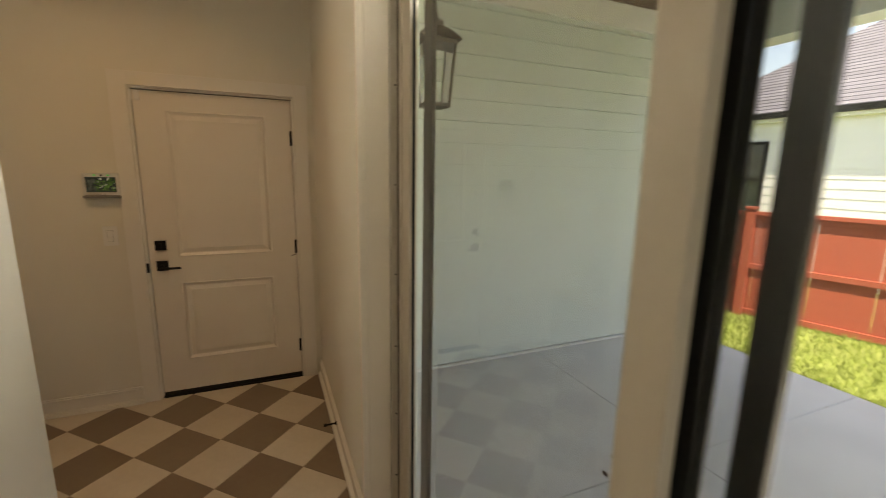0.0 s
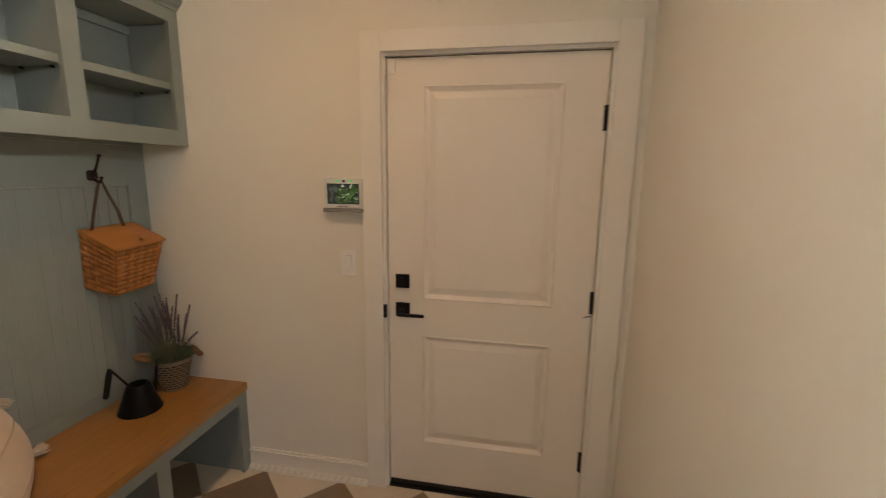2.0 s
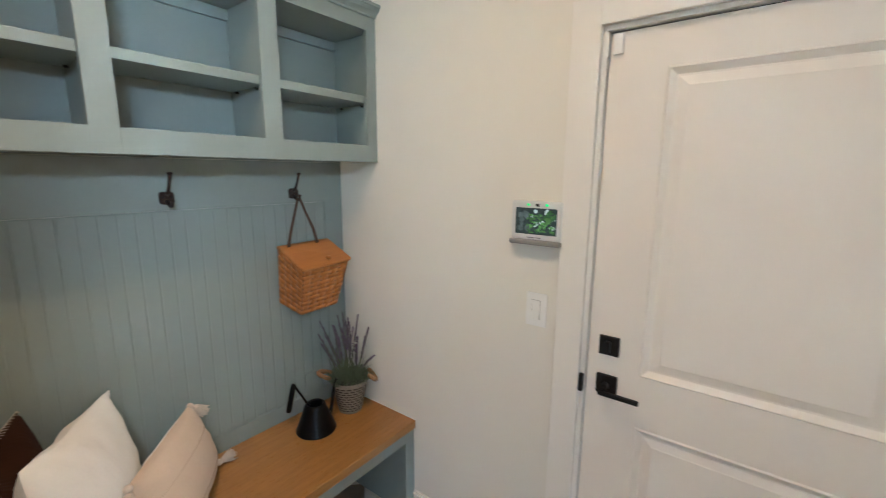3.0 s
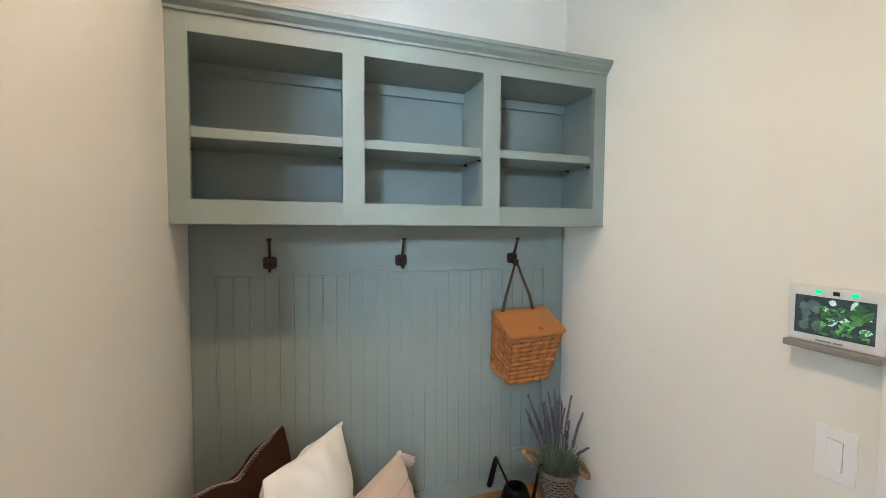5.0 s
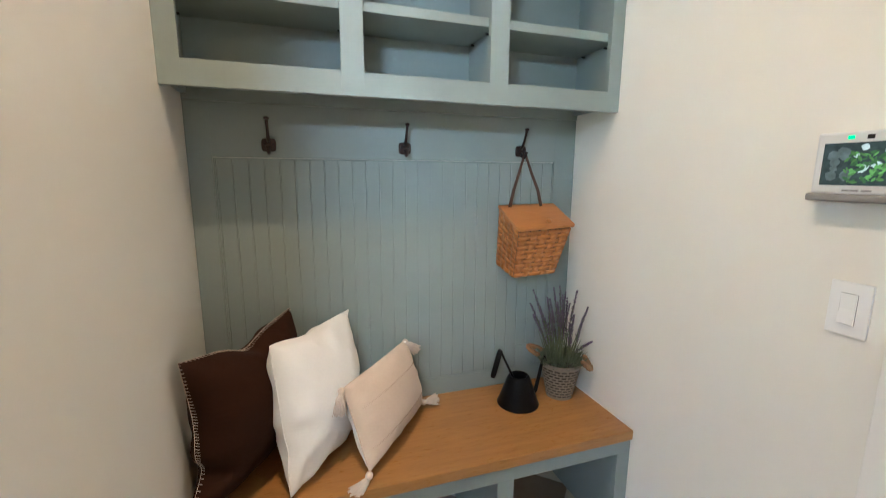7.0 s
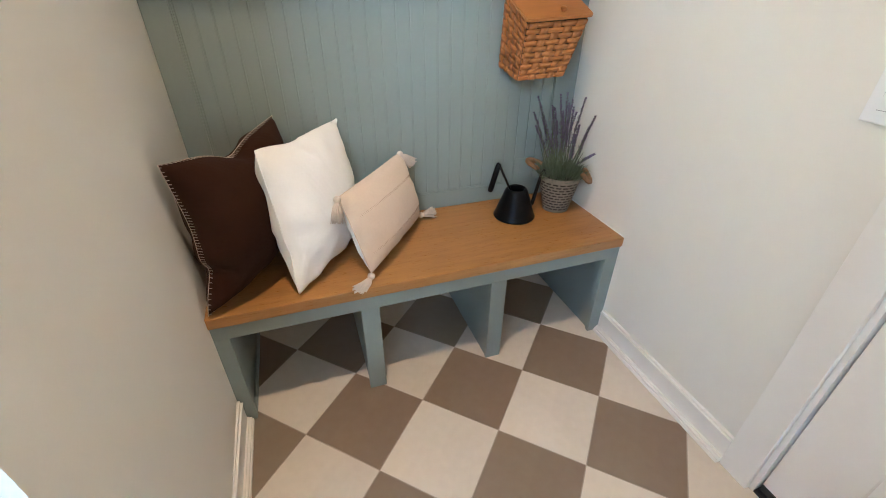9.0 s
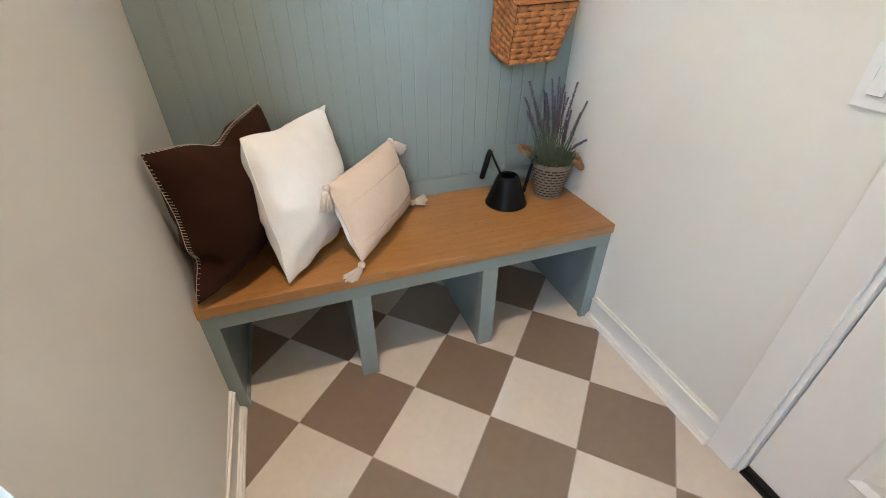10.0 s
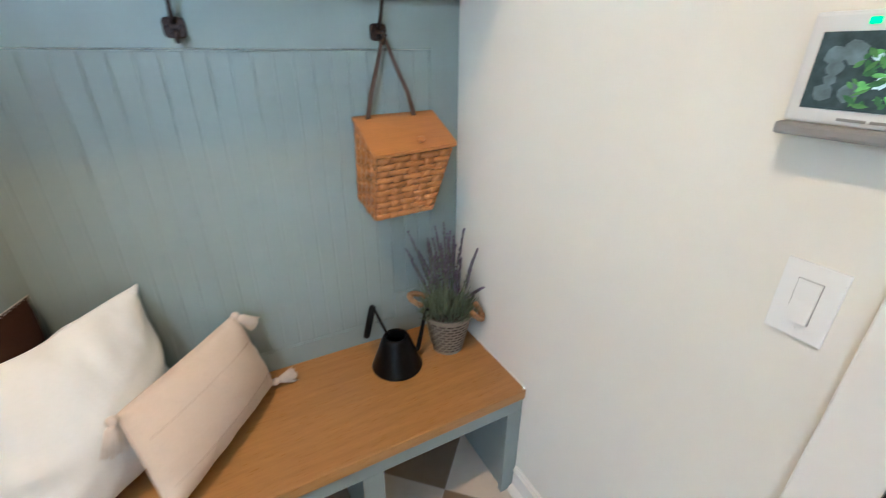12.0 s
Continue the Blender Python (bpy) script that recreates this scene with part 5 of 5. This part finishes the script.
        while s < 1.0:
            q, d = at(s), (at(min(1, s + 0.02)) - at(s - 0.02)).normalized()
            thick = 0.0118 * (1.05 - s) ** 0.45
            for k in range(6):
                a = rng.random() * 6.283
                sd = d.cross(Vector((math.cos(a), math.sin(a), 0.2))).normalized()
                b0 = q + sd * 0.001
                tp = q + sd * thick * rng.uniform(0.7, 1.2) + d * rng.uniform(0.004, 0.010)
                tp.y = min(tp.y, YN - 0.003)
                w = d.cross(sd) * rng.uniform(0.0026, 0.0042)
                m = b0.lerp(tp, 0.6)
                v = [bm.verts.new(x) for x in (b0, m - w, tp, m + w)]
                bm.faces.new(v)
                v2 = [bm.verts.new(x) for x in (b0, m - d * 0.0022, tp, m + sd * 0.0022)]
                bm.faces.new(v2)
            s += rng.uniform(0.022, 0.036) * (1.7 if s < 0.55 else 1)
        part("bloom", bm, BLOOM, st, "dusty purple florets")


lavender_pot()


def outlet_cover():
    o = thing("outlet_cover", (XW, 3.04, 0.615), "sage painted outlet plate on the beadboard", "outlet")
    part("plate", box_bm(bmesh.new(), XW, XW + 0.005, 2.999, 3.085, 0.563, 0.672, 0.002), SAGE, o)
    for z in (0.595, 0.64):
        part("socket", box_bm(bmesh.new(), XW + 0.005, XW + 0.0065, 3.026, 3.058, z - 0.014, z + 0.014, 0.0005), SAGE, o)


outlet_cover()


# ---- porch lantern ----
def lantern():
    x, y = 0.775, 1.905
    l = thing("wall_lantern", (0.665, y, 2.0), "dark metal outdoor wall lantern with clear glass", "lantern")
    part("wall_plate", box_bm(bmesh.new(), 0.665, 0.685, y - 0.055, y + 0.055, 2.08, 2.36, 0.006), BRASS, l)
    bm = bmesh.new()
    r0, r1, z0, z1 = 0.052, 0.072, 1.875, 2.135
    for sx in (-1, 1):
        for sy in (-1, 1):
            tube_bm(bm, [(x + sx * r0, y + sy * r0, z0), (x + sx * r1, y + sy * r1, z1)], 0.0055, 6)
    for e, z in ((r0 + 0.008, z0), (r1 + 0.006, z1)):
        box_bm(bm, x - e, x + e, y - e, y + e, z - 0.008, z + 0.008, 0.002)
    part("cage", bm, BRASS, l)
    bm = bmesh.new()
    prof = ((0.095, 2.143), (0.088, 2.152), (0.05, 2.192), (0.030, 2.205), (0.030, 2.225), (0.012, 2.240), (0.012, 2.262))
    rings = [[bm.verts.new((x + sx * r, y + sy * r, z)) for sx, sy in ((-1, -1), (1, -1), (1, 1), (-1, 1))] for r, z in prof]
    for a, b in zip(rings, rings[1:]):
        for k in range(4):
            bm.faces.new((a[k], a[(k + 1) % 4], b[(k + 1) % 4], b[k]))
    bm.faces.new(rings[0][::-1]), bm.faces.new(rings[-1])
    part("roof_cap", bm, BRASS, l)
    part("arm", tube_bm(bmesh.new(), [(0.68, y, 2.32), (0.72, y, 2.345), (0.76, y, 2.33), (x, y, 2.29), (x, y, 2.255)], 0.008, 8), BRASS, l)
    bm = bmesh.new()
    for a, b in (((-1, -1), (1, -1)), ((1, -1), (1, 1)), ((1, 1), (-1, 1)), ((-1, 1), (-1, -1))):
        q = [bm.verts.new((x + s[0] * r * 0.96, y + s[1] * r * 0.96, z)) for s, r, z in ((a, r0, z0 + 0.008), (b, r0, z0 + 0.008), (b, r1, z1 - 0.008), (a, r1, z1 - 0.008))]
        bm.faces.new(q)
    g = part("glass", bm, LANTERNGLASS, l)
    g.visible_shadow = False
    part("candle_sleeve", lathe_bm(bmesh.new(), ((0.011, 1.883), (0.011, 1.97), (0.007, 1.972)), (x, y, 0), 12), EXTWHITE, l)


lantern()


# ---- slab panels, lawn and litter outside ----
def slab_panels():
    par = bpy.data.objects["pavement"]
    xs = (XE + 0.272, 2.35, 4.25)
    ys = (-5.99, -4.4, -2.9, -1.4, 0.1, 1.6, 3.2)
    for a, b in zip(xs, xs[1:]):
        for c, d in zip(ys, ys[1:]):
            part("slab_panel", box_bm(bmesh.new(), a + 0.004, b - 0.004, c + 0.004, d - 0.004, PZ - 0.02, PZ, 0.003), CONCRETE, par)


slab_panels()


def lawn_blades():
    rng = random.Random(3)
    verts, fs = [], []
    for k in range(26000):
        x = 4.26 + 2.9 * rng.random() ** 1.2
        y = rng.uniform(-1.0, 6.0)
        h = rng.uniform(0.035, 0.10)
        a = rng.random() * 6.283
        w = 0.006
        lx, ly = rng.uniform(-0.04, 0.04), rng.uniform(-0.04, 0.04)
        i = len(verts)
        verts += [(x - w * math.cos(a), y - w * math.sin(a), -0.301), (x + w * math.cos(a), y + w * math.sin(a), -0.301), (x + lx, y + ly, -0.3 + h)]
        fs.append((i, i + 1, i + 2))
    me = bpy.data.meshes.new("grass_tufts")
    me.from_pydata(verts, [], fs)
    me.materials.append(BLADE)
    tagged(new("grass_tufts", me), "short bright green lawn grass in sun", "grass", kind="stuff")


lawn_blades()


def dry_leaf(x, y, turn, s):
    bm = bmesh.new()
    pts = [(-1, 0, 0.1), (-0.4, 0.45, 0.25), (0.3, 0.4, 0.2), (1, 0, 0.15), (0.3, -0.4, 0.22), (-0.4, -0.42, 0.24)]
    ctr = bm.verts.new((0, 0, 0.02))
    vs = [bm.verts.new(p) for p in pts]
    for k in range(6):
        bm.faces.new((ctr, vs[k], vs[(k + 1) % 6]))
    me = mesh_of("dry_leaf", bm, LEATHER)
    o = new("dry_leaf", me)
    o.matrix_world = pose(x, y, PZ + 0.001, 0, 0, turn) @ Matrix.Scale(s, 4)
    return tagged(o, "small curled brown leaf on the porch slab", "leaf", "leaves on the slab")


for lx, ly, lt, ls in ((3.55, 2.95, 20, 0.035), (1.75, 1.65, 70, 0.03), (2.2, 2.1, 10, 0.014), (1.9, 1.75, 130, 0.018), (2.9, 2.5, 40, 0.012)):
    dry_leaf(lx, ly, lt, ls)

tiles(bpy.data.objects["floor"])
